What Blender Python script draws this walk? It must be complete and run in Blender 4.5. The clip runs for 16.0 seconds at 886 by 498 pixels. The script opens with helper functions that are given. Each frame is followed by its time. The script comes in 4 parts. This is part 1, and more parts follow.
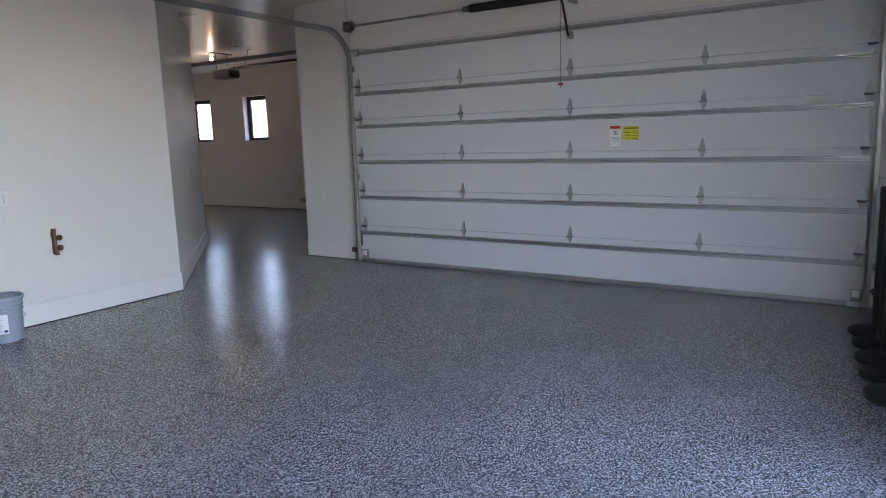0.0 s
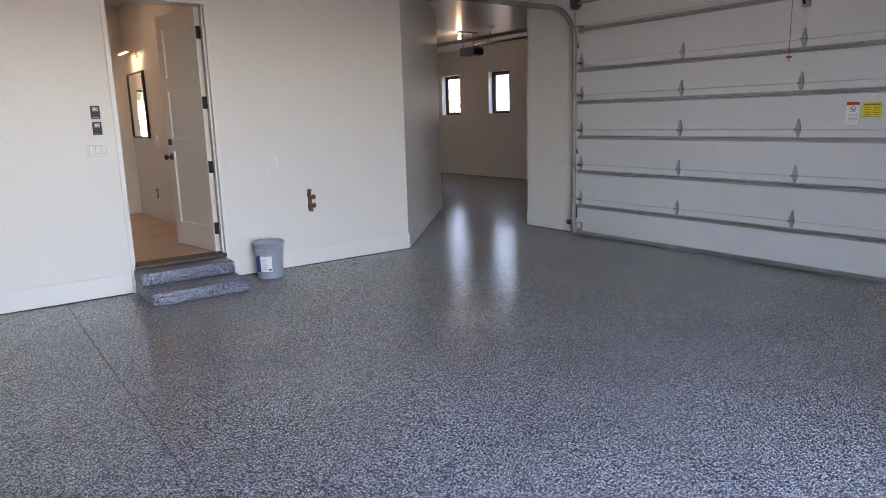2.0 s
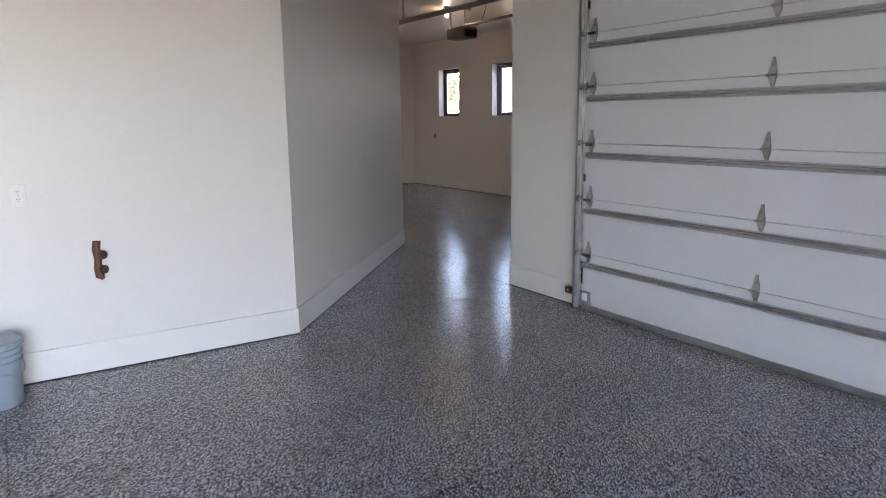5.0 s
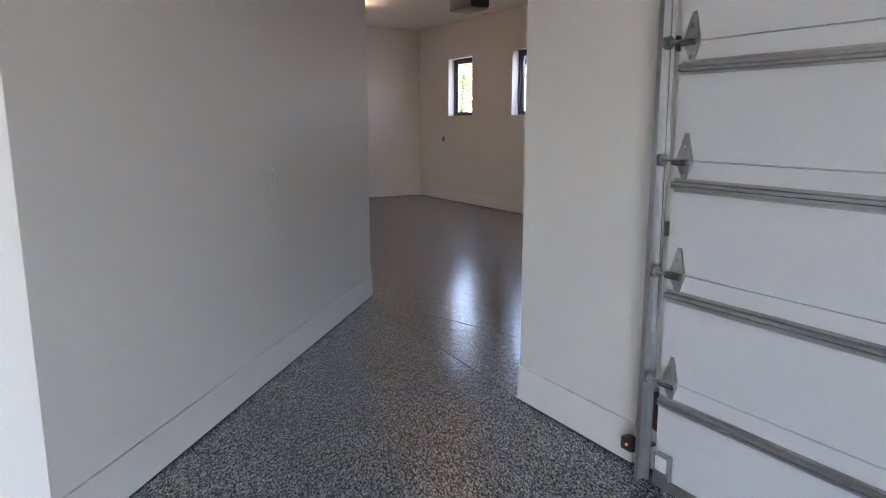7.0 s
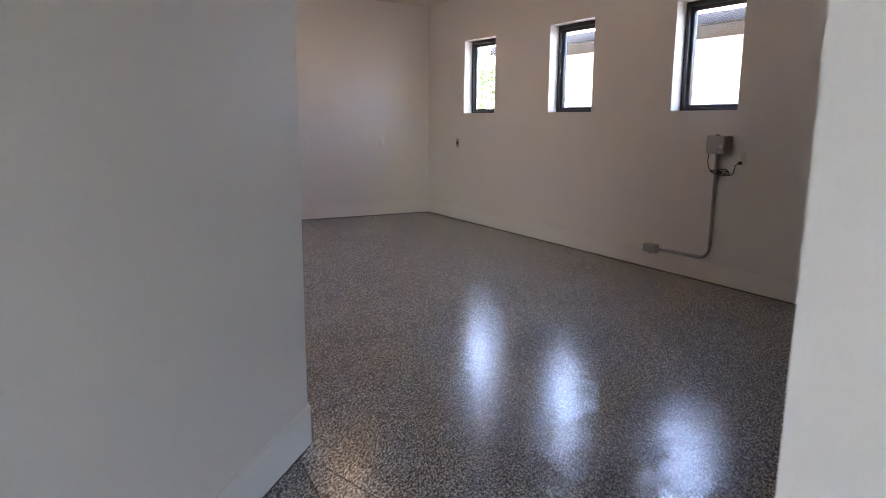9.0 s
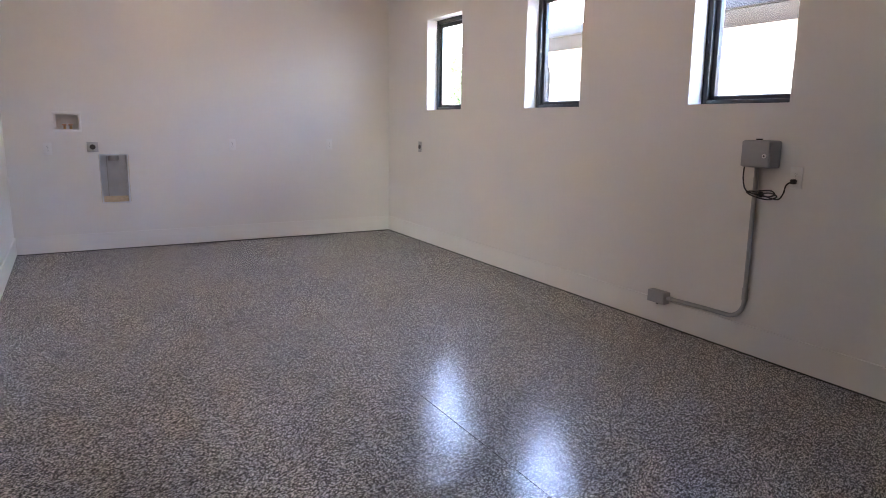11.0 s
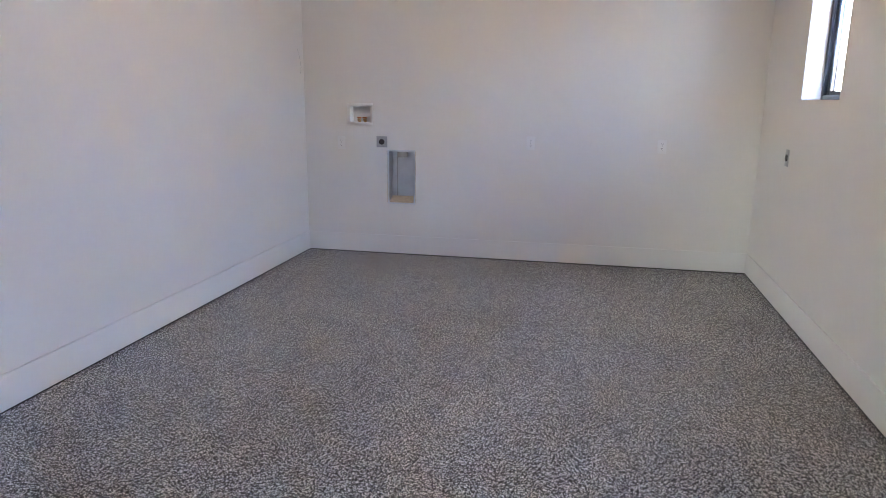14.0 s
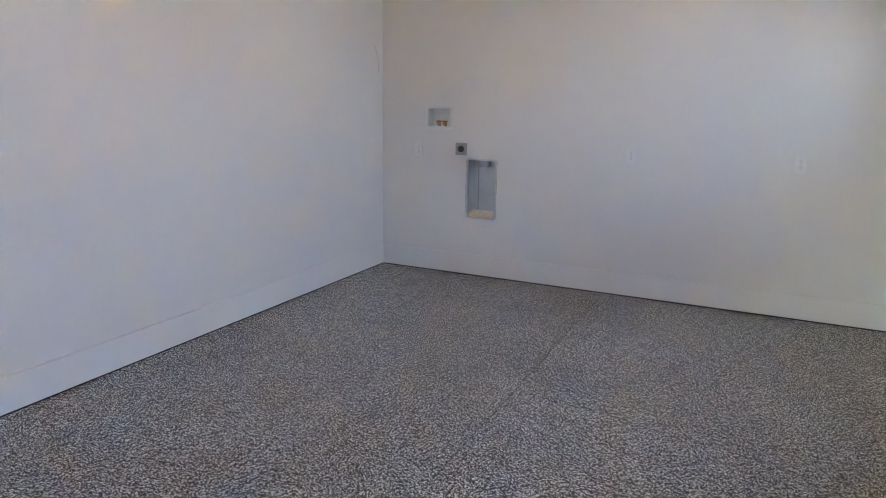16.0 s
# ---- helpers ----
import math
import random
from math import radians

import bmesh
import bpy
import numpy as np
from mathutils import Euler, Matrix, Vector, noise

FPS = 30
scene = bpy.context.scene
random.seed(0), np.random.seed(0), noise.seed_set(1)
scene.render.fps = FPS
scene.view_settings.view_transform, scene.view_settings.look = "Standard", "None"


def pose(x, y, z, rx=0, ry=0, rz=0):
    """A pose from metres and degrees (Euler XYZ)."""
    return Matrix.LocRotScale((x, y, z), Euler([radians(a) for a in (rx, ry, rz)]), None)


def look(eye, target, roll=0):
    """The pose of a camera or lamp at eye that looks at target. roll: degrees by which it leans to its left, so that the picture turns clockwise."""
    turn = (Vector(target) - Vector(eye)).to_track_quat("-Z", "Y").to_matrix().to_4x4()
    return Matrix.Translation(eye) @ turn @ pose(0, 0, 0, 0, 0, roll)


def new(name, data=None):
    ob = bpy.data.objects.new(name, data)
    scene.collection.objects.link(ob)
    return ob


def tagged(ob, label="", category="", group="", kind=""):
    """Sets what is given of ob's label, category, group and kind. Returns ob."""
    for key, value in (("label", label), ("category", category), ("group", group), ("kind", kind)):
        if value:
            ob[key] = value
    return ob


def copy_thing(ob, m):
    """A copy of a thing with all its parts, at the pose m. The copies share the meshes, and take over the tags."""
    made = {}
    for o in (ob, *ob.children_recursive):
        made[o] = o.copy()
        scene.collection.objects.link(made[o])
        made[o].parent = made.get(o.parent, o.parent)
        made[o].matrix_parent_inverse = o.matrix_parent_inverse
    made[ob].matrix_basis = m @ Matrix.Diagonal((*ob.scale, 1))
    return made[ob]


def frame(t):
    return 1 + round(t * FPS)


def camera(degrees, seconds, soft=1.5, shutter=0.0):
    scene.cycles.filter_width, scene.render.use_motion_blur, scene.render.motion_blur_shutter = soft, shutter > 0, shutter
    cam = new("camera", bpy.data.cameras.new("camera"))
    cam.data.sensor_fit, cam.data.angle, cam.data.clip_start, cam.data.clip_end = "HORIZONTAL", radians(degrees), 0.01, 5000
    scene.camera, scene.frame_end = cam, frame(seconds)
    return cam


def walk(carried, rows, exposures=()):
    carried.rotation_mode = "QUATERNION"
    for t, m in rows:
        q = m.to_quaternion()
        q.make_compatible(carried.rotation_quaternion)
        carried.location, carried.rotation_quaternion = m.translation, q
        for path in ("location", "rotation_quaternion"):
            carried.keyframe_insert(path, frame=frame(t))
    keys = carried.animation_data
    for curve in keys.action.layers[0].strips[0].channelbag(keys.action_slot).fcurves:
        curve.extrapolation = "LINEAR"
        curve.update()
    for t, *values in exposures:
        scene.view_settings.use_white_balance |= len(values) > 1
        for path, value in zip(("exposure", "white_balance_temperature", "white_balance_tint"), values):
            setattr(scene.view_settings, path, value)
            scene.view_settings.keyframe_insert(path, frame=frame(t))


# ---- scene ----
cam = camera(66.3, 16.0, soft=0.8, shutter=0.2)
PATH = [
    (0, (0.325, -0.064, 1.402), (1.978, 1.013, 1.075), -1.8),
    (0.5, (0.212, -0.285, 1.417), (1.767, 0.927, 1.076), -1.8),
    (1, (0.229, -0.496, 1.393), (1.554, 0.954, 1.017), -1.7),
    (1.5, (0.228, -0.615, 1.419), (1.45, 0.92, 1.032), -1.7),
    (2, (0.349, -0.609, 1.436), (1.494, 0.985, 1.05), -1.7),
    (2.5, (0.646, -0.462, 1.455), (1.756, 1.155, 1.068), -1.7),
    (3, (1.062, -0.144, 1.442), (2.161, 1.482, 1.055), -1.5),
    (3.5, (1.447, 0.157, 1.42), (2.54, 1.788, 1.036), -1.2),
    (4, (1.918, 0.539, 1.426), (2.998, 2.178, 1.043), -1.0),
    (4.2, (2.087, 0.699, 1.432), (3.166, 2.339, 1.051), -0.9),
    (6.3, (3.863, 2.577, 1.357), (4.901, 4.245, 0.983), 0.1),
    (6.5, (3.998, 2.742, 1.354), (5.025, 4.417, 0.983), 0.1),
    (7, (4.414, 3.312, 1.361), (5.419, 5.001, 0.99), 0.0),
    (7.5, (4.723, 3.803, 1.355), (5.69, 5.515, 0.987), -0.2),
    (8, (5.09, 4.452, 1.328), (6.055, 6.165, 0.963), 0.3),
    (8.5, (5.391, 4.934, 1.32), (6.355, 6.649, 0.958), 0.5),
    (9, (5.772, 5.473, 1.351), (6.733, 7.187, 0.979), 0.4),
    (9.2, (5.911, 5.646, 1.339), (6.868, 7.365, 0.975), 0.6),
    (11.3, (7.381, 6.95, 1.325), (8.317, 8.679, 0.954), 0.7),
    (11.5, (7.566, 7.065, 1.343), (8.474, 8.806, 0.962), 0.6),
    (12, (8.008, 7.332, 1.357), (8.752, 9.144, 0.953), 0.7),
    (12.5, (8.347, 7.521, 1.355), (8.881, 9.404, 0.943), 0.8),
    (13, (8.682, 7.77, 1.374), (8.881, 9.718, 0.968), 0.9),
    (13.5, (8.953, 8.057, 1.421), (8.781, 10.004, 0.999), 0.8),
    (14, (9.186, 8.417, 1.453), (8.777, 10.324, 1.013), 0.5),
    (14.5, (9.34, 8.768, 1.416), (8.783, 10.641, 0.99), 0.8),
    (15, (9.422, 9.075, 1.45), (8.748, 10.908, 1.017), 1.1),
    (15.5, (9.513, 9.262, 1.469), (8.731, 11.048, 1.023), 0.8),
    (16, (9.602, 9.358, 1.448), (8.756, 11.117, 1.011), 1.0),
]
EXPOSURES = ((0.0, 3.55, 6900, 22), (2.5, 3.69, 7450, 26), (4.0, 3.88, 7400, 25), (7.0, 4.3, 7150, 23), (8.5, 4.65, 7100, 22), (9.2, 4.9, 6950, 22), (12.5, 5.71, 6350, 19), (14.0, 5.61, 6250, 16), (16.0, 5.51, 6200, 12))
walk(cam, [(t, look(eye, target, roll)) for t, eye, target, roll in PATH], EXPOSURES)

# ---- world, sun, exposure ----
SUN_EL, SUN_AZ = 58.0, -12.0          # degrees; azimuth from +y towards +x
world = bpy.data.worlds.new("world")
scene.world = world
world.use_nodes = True
wn = world.node_tree.nodes
sky = wn.new("ShaderNodeTexSky")
sky.sky_type, sky.sun_disc = "NISHITA", False
sky.air_density, sky.dust_density, sky.ozone_density = 1.0, 0.7, 1.4
sky.sun_elevation, sky.sun_rotation = radians(SUN_EL), radians(SUN_AZ)
wn["Background"].inputs["Strength"].default_value = 0.22
world.node_tree.links.new(sky.outputs[0], wn["Background"].inputs["Color"])

sun = new("sun", bpy.data.lights.new("sun", "SUN"))
sun.data.energy, sun.data.angle, sun.data.color = 2.0, radians(0.6), (1.0, 0.92, 0.80)
ce, se = math.cos(radians(SUN_EL)), math.sin(radians(SUN_EL))
sun.matrix_world = look((60 * ce * math.sin(radians(SUN_AZ)), 60 * ce * math.cos(radians(SUN_AZ)), 60 * se), (0, 0, 0))


def lamp(name, kind, power, color, m, size=0.05, size_y=None):
    ob = new(name, bpy.data.lights.new(name, kind))
    ob.data.energy, ob.data.color = power, color
    if kind == "AREA":
        ob.data.shape, ob.data.size, ob.data.size_y = "RECTANGLE", size, size_y or size
    else:
        ob.data.shadow_soft_size = size
    ob.matrix_world = m
    return ob


WARM = (1.0, 0.74, 0.48)
lamp("bulb_light", "POINT", 0.25, WARM, pose(8.42, 9.9, 2.80), 0.04)
lamp("bulb_light", "POINT", 0.42, WARM, pose(8.35, 12.25, 2.80), 0.04)
lamp("picture_lamp_light", "AREA", 0.35, WARM, look((2.262, 8.7, 2.30), (2.44, 8.7, 2.22)), 0.46, 0.03)
# unseen lamp, added to fill the hall with warm light
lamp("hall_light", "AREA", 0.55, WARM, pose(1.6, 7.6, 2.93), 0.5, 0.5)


# ---- materials ----
def mat(name, color, rough=0.5, metal=0.0, grain=40.0, vary=0.06, bump=0.0, bump_scale=200.0, stain=0.0, coat=0.0, spread=0.0):
    """Plain material: base colour varied by a fine and a broad noise, with a fine relief."""
    m = bpy.data.materials.new(name)
    m.use_nodes = True
    nt = m.node_tree
    n, l = nt.nodes, nt.links
    bsdf = n["Principled BSDF"]
    bsdf.inputs["Roughness"].default_value, bsdf.inputs["Metallic"].default_value = rough, metal
    bsdf.inputs["Coat Weight"].default_value = coat
    tc = n.new("ShaderNodeTexCoord")
    fine, broad = n.new("ShaderNodeTexNoise"), n.new("ShaderNodeTexNoise")
    fine.inputs["Scale"].default_value, broad.inputs["Scale"].default_value = grain, 1.3
    broad.inputs["Detail"].default_value = 4
    for t in (fine, broad):
        l.new(tc.outputs["Object"], t.inputs["Vector"])
    add = n.new("ShaderNodeMath")
    add.operation = "MULTIPLY_ADD"
    add.inputs[1].default_value = 0.5
    l.new(fine.outputs["Fac"], add.inputs[0])
    half = n.new("ShaderNodeMath")
    half.operation = "MULTIPLY"
    half.inputs[1].default_value = 0.5
    l.new(broad.outputs["Fac"], half.inputs[0])
    l.new(half.outputs[0], add.inputs[2])
    ramp = n.new("ShaderNodeValToRGB")
    lo, hi = 1 - vary - stain, 1 + vary
    ramp.color_ramp.elements[0].position, ramp.color_ramp.elements[1].position = 0.3, 0.7
    ramp.color_ramp.elements[0].color = (*[c * lo for c in color], 1)
    ramp.color_ramp.elements[1].color = (*[min(1, c * hi) for c in color], 1)
    l.new(add.outputs[0], ramp.inputs[0])
    out = ramp.outputs[0]
    if spread:
        info, hsv = n.new("ShaderNodeObjectInfo"), n.new("ShaderNodeHueSaturation")
        mr = n.new("ShaderNodeMapRange")
        mr.inputs["To Min"].default_value, mr.inputs["To Max"].default_value = 1 - spread, 1 + spread
        l.new(info.outputs["Random"], mr.inputs["Value"])
        l.new(mr.outputs[0], hsv.inputs["Value"])
        l.new(out, hsv.inputs["Color"])
        out = hsv.outputs[0]
    l.new(out, bsdf.inputs["Base Color"])
    rr = n.new("ShaderNodeMapRange")
    rr.inputs["To Min"].default_value, rr.inputs["To Max"].default_value = max(0.02, rough - 0.06), min(1, rough + 0.06)
    l.new(broad.outputs["Fac"], rr.inputs["Value"])
    l.new(rr.outputs[0], bsdf.inputs["Roughness"])
    if bump:
        bn, b = n.new("ShaderNodeTexNoise"), n.new("ShaderNodeBump")
        bn.inputs["Scale"].default_value = bump_scale
        b.inputs["Strength"].default_value, b.inputs["Distance"].default_value = bump, 0.002
        l.new(tc.outputs["Object"], bn.inputs["Vector"])
        l.new(bn.outputs["Fac"], b.inputs["Height"])
        l.new(b.outputs[0], bsdf.inputs["Normal"])
    return m


def flake_material(name, coat, coat_rough, scale, stops):
    """Epoxy floor strewn with vinyl flakes, under a clear, slightly wavy top coat."""
    m = bpy.data.materials.new(name)
    m.use_nodes = True
    nt = m.node_tree
    n, l = nt.nodes, nt.links
    bsdf = n["Principled BSDF"]
    geo = n.new("ShaderNodeNewGeometry")
    warp = n.new("ShaderNodeTexNoise")
    warp.inputs["Scale"].default_value = 120
    l.new(geo.outputs["Position"], warp.inputs["Vector"])
    mixv = n.new("ShaderNodeVectorMath")
    mixv.operation = "MULTIPLY_ADD"
    mixv.inputs[1].default_value = (0.006, 0.006, 0.006)
    l.new(warp.outputs["Color"], mixv.inputs[0])
    l.new(geo.outputs["Position"], mixv.inputs[2])
    cells = n.new("ShaderNodeTexVoronoi")
    cells.inputs["Scale"].default_value = scale
    l.new(mixv.outputs[0], cells.inputs["Vector"])
    sep = n.new("ShaderNodeSeparateColor")
    l.new(cells.outputs["Color"], sep.inputs[0])
    ramp = n.new("ShaderNodeValToRGB")
    cr = ramp.color_ramp
    cr.interpolation = "CONSTANT"
    while len(cr.elements) < len(stops):
        cr.elements.new(0.5)
    for e, (p, c) in zip(cr.elements, stops):
        e.position, e.color = p, (*c, 1)
    clump, shift = n.new("ShaderNodeTexNoise"), n.new("ShaderNodeMath")
    clump.inputs["Scale"].default_value, clump.inputs["Detail"].default_value = scale * 0.36, 1.0
    l.new(geo.outputs["Position"], clump.inputs["Vector"])
    shift.operation = "MULTIPLY_ADD"
    shift.inputs[1].default_value = 0.9
    l.new(clump.outputs["Fac"], shift.inputs[0])
    less = n.new("ShaderNodeMath")
    less.operation = "SUBTRACT"
    less.inputs[1].default_value = 0.45
    l.new(sep.outputs[0], less.inputs[0])
    l.new(less.outputs[0], shift.inputs[2])
    l.new(shift.outputs[0], ramp.inputs[0])
    broad = n.new("ShaderNodeTexNoise")
    broad.inputs["Scale"].default_value, broad.inputs["Detail"].default_value = 1.7, 5
    l.new(geo.outputs["Position"], broad.inputs["Vector"])
    mr = n.new("ShaderNodeMapRange")
    mr.inputs["From Min"].default_value, mr.inputs["From Max"].default_value = 0.3, 0.7
    mr.inputs["To Min"].default_value, mr.inputs["To Max"].default_value = 0.86, 1.08
    l.new(broad.outputs["Fac"], mr.inputs["Value"])
    mul = n.new("ShaderNodeHueSaturation")
    l.new(ramp.outputs[0], mul.inputs["Color"])
    l.new(mr.outputs[0], mul.inputs["Value"])
    l.new(mul.outputs[0], bsdf.inputs["Base Color"])
    bsdf.inputs["Roughness"].default_value = 0.5
    bsdf.inputs["Specular IOR Level"].default_value = 0.3
    bsdf.inputs["Coat Weight"].default_value = coat
    bsdf.inputs["Coat Roughness"].default_value = coat_rough
    fine, wave = n.new("ShaderNodeTexNoise"), n.new("ShaderNodeTexNoise")
    fine.inputs["Scale"].default_value, wave.inputs["Scale"].default_value = 110, 9
    wave.inputs["Detail"].default_value = 3.0
    for t in (fine, wave):
        l.new(geo.outputs["Position"], t.inputs["Vector"])
    b1, b2 = n.new("ShaderNodeBump"), n.new("ShaderNodeBump")
    b1.inputs["Strength"].default_value, b1.inputs["Distance"].default_value = 0.45, 0.0018
    b2.inputs["Strength"].default_value, b2.inputs["Distance"].default_value = 0.45, 0.011
    l.new(fine.outputs["Fac"], b1.inputs["Height"])
    l.new(wave.outputs["Fac"], b2.inputs["Height"])
    l.new(b2.outputs[0], b1.inputs["Normal"])
    l.new(b1.outputs[0], bsdf.inputs["Coat Normal"])
    l.new(b1.outputs[0], bsdf.inputs["Normal"])
    return m


def wood_material(name, light, dark, spread, rough=0.4):
    m = bpy.data.materials.new(name)
    m.use_nodes = True
    n, l = m.node_tree.nodes, m.node_tree.links
    bsdf = n["Principled BSDF"]
    tc, mp, no, info, hsv, mr = (n.new(k) for k in ("ShaderNodeTexCoord", "ShaderNodeMapping", "ShaderNodeTexNoise", "ShaderNodeObjectInfo", "ShaderNodeHueSaturation", "ShaderNodeMapRange"))
    mp.inputs["Scale"].default_value = (1.2, 18, 18)
    off = n.new("ShaderNodeVectorMath")
    l.new(tc.outputs["Object"], off.inputs[0])
    l.new(info.outputs["Location"], off.inputs[1])
    l.new(off.outputs[0], mp.inputs["Vector"])
    no.inputs["Scale"].default_value, no.inputs["Detail"].default_value = 2.2, 8
    l.new(mp.outputs[0], no.inputs["Vector"])
    ramp = n.new("ShaderNodeValToRGB")
    ramp.color_ramp.elements[0].position, ramp.color_ramp.elements[1].position = 0.3, 0.7
    ramp.color_ramp.elements[0].color, ramp.color_ramp.elements[1].color = (*dark, 1), (*light, 1)
    l.new(no.outputs["Fac"], ramp.inputs[0])
    mr.inputs["To Min"].default_value, mr.inputs["To Max"].default_value = 1 - spread, 1 + spread
    l.new(info.outputs["Random"], mr.inputs["Value"])
    l.new(mr.outputs[0], hsv.inputs["Value"])
    l.new(ramp.outputs[0], hsv.inputs["Color"])
    l.new(hsv.outputs[0], bsdf.inputs["Base Color"])
    bsdf.inputs["Roughness"].default_value = rough
    return m


def glass_material():
    m = bpy.data.materials.new("window_glass")
    m.use_nodes = True
    b = m.node_tree.nodes["Principled BSDF"]
    b.inputs["Base Color"].default_value = (1, 1, 1, 1)
    b.inputs["Roughness"].default_value, b.inputs["Transmission Weight"].default_value, b.inputs["IOR"].default_value = 0.0, 1.0, 1.45
    return m


def glow(name, color, strength):
    m = bpy.data.materials.new(name)
    m.use_nodes = True
    b = m.node_tree.nodes["Principled BSDF"]
    b.inputs["Base Color"].default_value = (*color, 1)
    b.inputs["Emission Color"].default_value, b.inputs["Emission Strength"].default_value = (*color, 1), strength
    return m


FLAKES = flake_material("flake_epoxy", 0.55, 0.07, 265.0, ((0.0, (0.004, 0.004, 0.005)), (0.57, (0.05, 0.047, 0.046)), (0.62, (0.25, 0.24, 0.235)), (0.70, (0.58, 0.565, 0.55)), (0.80, (0.90, 0.88, 0.86)), (1.0, (0.13, 0.155, 0.24))))
STEPFLAKES = flake_material("flake_epoxy_satin", 0.2, 0.3, 215.0, ((0.0, (0.006, 0.007, 0.011)), (0.40, (0.03, 0.04, 0.09)), (0.54, (0.10, 0.12, 0.20)), (0.66, (0.34, 0.36, 0.42)), (0.78, (0.66, 0.68, 0.74)), (0.95, (0.12, 0.15, 0.26))))
WALL = mat("wall_paint", (0.71, 0.685, 0.65), 0.40, vary=0.015, bump=0.25, bump_scale=140)
CEIL = mat("ceiling_paint", (0.72, 0.71, 0.69), 0.30, vary=0.015, bump=0.2, bump_scale=120)
TRIM = mat("trim_paint", (0.74, 0.72, 0.69), 0.35, vary=0.012, bump=0.1)
DOORP = mat("door_paint", (0.72, 0.685, 0.62), 0.38, vary=0.02, bump=0.1)
STEELP = mat("garage_door_paint", (0.61, 0.615, 0.625), 0.40, vary=0.02, bump=0.5, bump_scale=70)
GALV = mat("galvanized_steel", (0.40, 0.405, 0.405), 0.36, 0.85, grain=25, vary=0.14, bump=0.15)
DARKSTEEL = mat("oiled_steel", (0.16, 0.16, 0.165), 0.45, 0.8, vary=0.15)
BLACK = mat("black_plastic", (0.022, 0.022, 0.024), 0.45, vary=0.1)
BLACKMETAL = mat("black_metal", (0.02, 0.02, 0.021), 0.38, 0.3, vary=0.1)
RUBBER = mat("black_rubber", (0.018, 0.018, 0.018), 0.75, vary=0.2)
FRAME = mat("window_frame_black", (0.018, 0.024, 0.034), 0.35, vary=0.1)
GLASS = glass_material()
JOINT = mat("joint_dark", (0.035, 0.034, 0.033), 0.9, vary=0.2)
PLASTICW = mat("white_plastic", (0.74, 0.73, 0.71), 0.35, vary=0.01)
PLASTICG = mat("grey_plastic", (0.33, 0.33, 0.34), 0.5, vary=0.04, bump=0.1)
BUCKET = mat("bucket_plastic", (0.30, 0.345, 0.41), 0.42, vary=0.06, bump=0.1, stain=0.05)
BROWN = mat("torn_drywall", (0.10, 0.045, 0.025), 0.9, grain=60, vary=0.35, bump=0.6, bump_scale=90)
COPPER = mat("aged_copper", (0.20, 0.10, 0.06), 0.5, 0.7, vary=0.2)
BRASS = mat("brushed_brass", (0.55, 0.34, 0.16), 0.35, 0.9, vary=0.1)
REDP = mat("red_plastic", (0.55, 0.03, 0.025), 0.4, vary=0.05)
ORANGE = mat("orange_cap", (0.45, 0.16, 0.05), 0.45, vary=0.05)
LABELW = mat("label_white", (0.80, 0.80, 0.80), 0.5, vary=0.01)
LABELB = mat("label_blue", (0.03, 0.06, 0.28), 0.45, vary=0.03)
YELLOW = mat("label_yellow", (0.72, 0.60, 0.03), 0.5, vary=0.02)
REDL = mat("label_red", (0.65, 0.06, 0.03), 0.5, vary=0.02)
INK = mat("ink", (0.07, 0.07, 0.07), 0.6, vary=0.02)
INKG = mat("ink_grey", (0.42, 0.42, 0.43), 0.6, vary=0.02)
SCREEN = mat("lcd_screen", (0.42, 0.45, 0.47), 0.2, vary=0.02)
ZINC = mat("zinc_box", (0.62, 0.64, 0.67), 0.32, 0.9, grain=12, vary=0.1)
DUST = mat("plaster_dust", (0.55, 0.47, 0.36), 0.9, vary=0.2, bump=0.4)
OAK = wood_material("oak_plank", (0.62, 0.43, 0.27), (0.50, 0.33, 0.20), 0.10, 0.32)
DARKWOOD = wood_material("threshold_wood", (0.07, 0.04, 0.025), (0.04, 0.022, 0.014), 0.05)
WICKER = mat("wicker", (0.50, 0.33, 0.17), 0.6, grain=120, vary=0.3, bump=0.6, bump_scale=150)
CUSHION = mat("cushion_linen", (0.72, 0.68, 0.60), 0.85, vary=0.05, bump=0.3)
TABLE = mat("dark_table", (0.012, 0.011, 0.011), 0.5, vary=0.1)
PANELW = mat("fluted_panel_paint", (0.74, 0.72, 0.68), 0.45, vary=0.02)
CONCRETE = mat("dry_ground", (0.27, 0.21, 0.135), 0.9, grain=30, vary=0.2, bump=0.4, stain=0.08)
STUCCO = mat("stucco", (0.80, 0.75, 0.66), 0.85, grain=30, vary=0.03, bump=0.5)
ROOF = mat("roof_shingle", (0.16, 0.155, 0.15), 0.85, grain=12, vary=0.2, bump=0.6)
SOFFIT = mat("soffit_paint", (0.012, 0.013, 0.015), 0.6, vary=0.04)
SOFFIT.node_tree.nodes["Principled BSDF"].inputs["Specular IOR Level"].default_value = 0.1
BARK = mat("bark", (0.13, 0.09, 0.06), 0.9, grain=20, vary=0.3, bump=0.8, bump_scale=40)
LEAF = mat("leaf", (0.10, 0.17, 0.04), 0.55, grain=3, vary=0.4)
MIRROR = mat("mirror_silver", (0.92, 0.92, 0.92), 0.03, 1.0, vary=0.005)
BULB = glow("bulb_glass", (1.0, 0.82, 0.6), 1.0)
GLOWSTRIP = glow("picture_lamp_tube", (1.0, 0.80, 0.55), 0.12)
LEDG = glow("led_green", (0.1, 1.0, 0.35), 0.06)
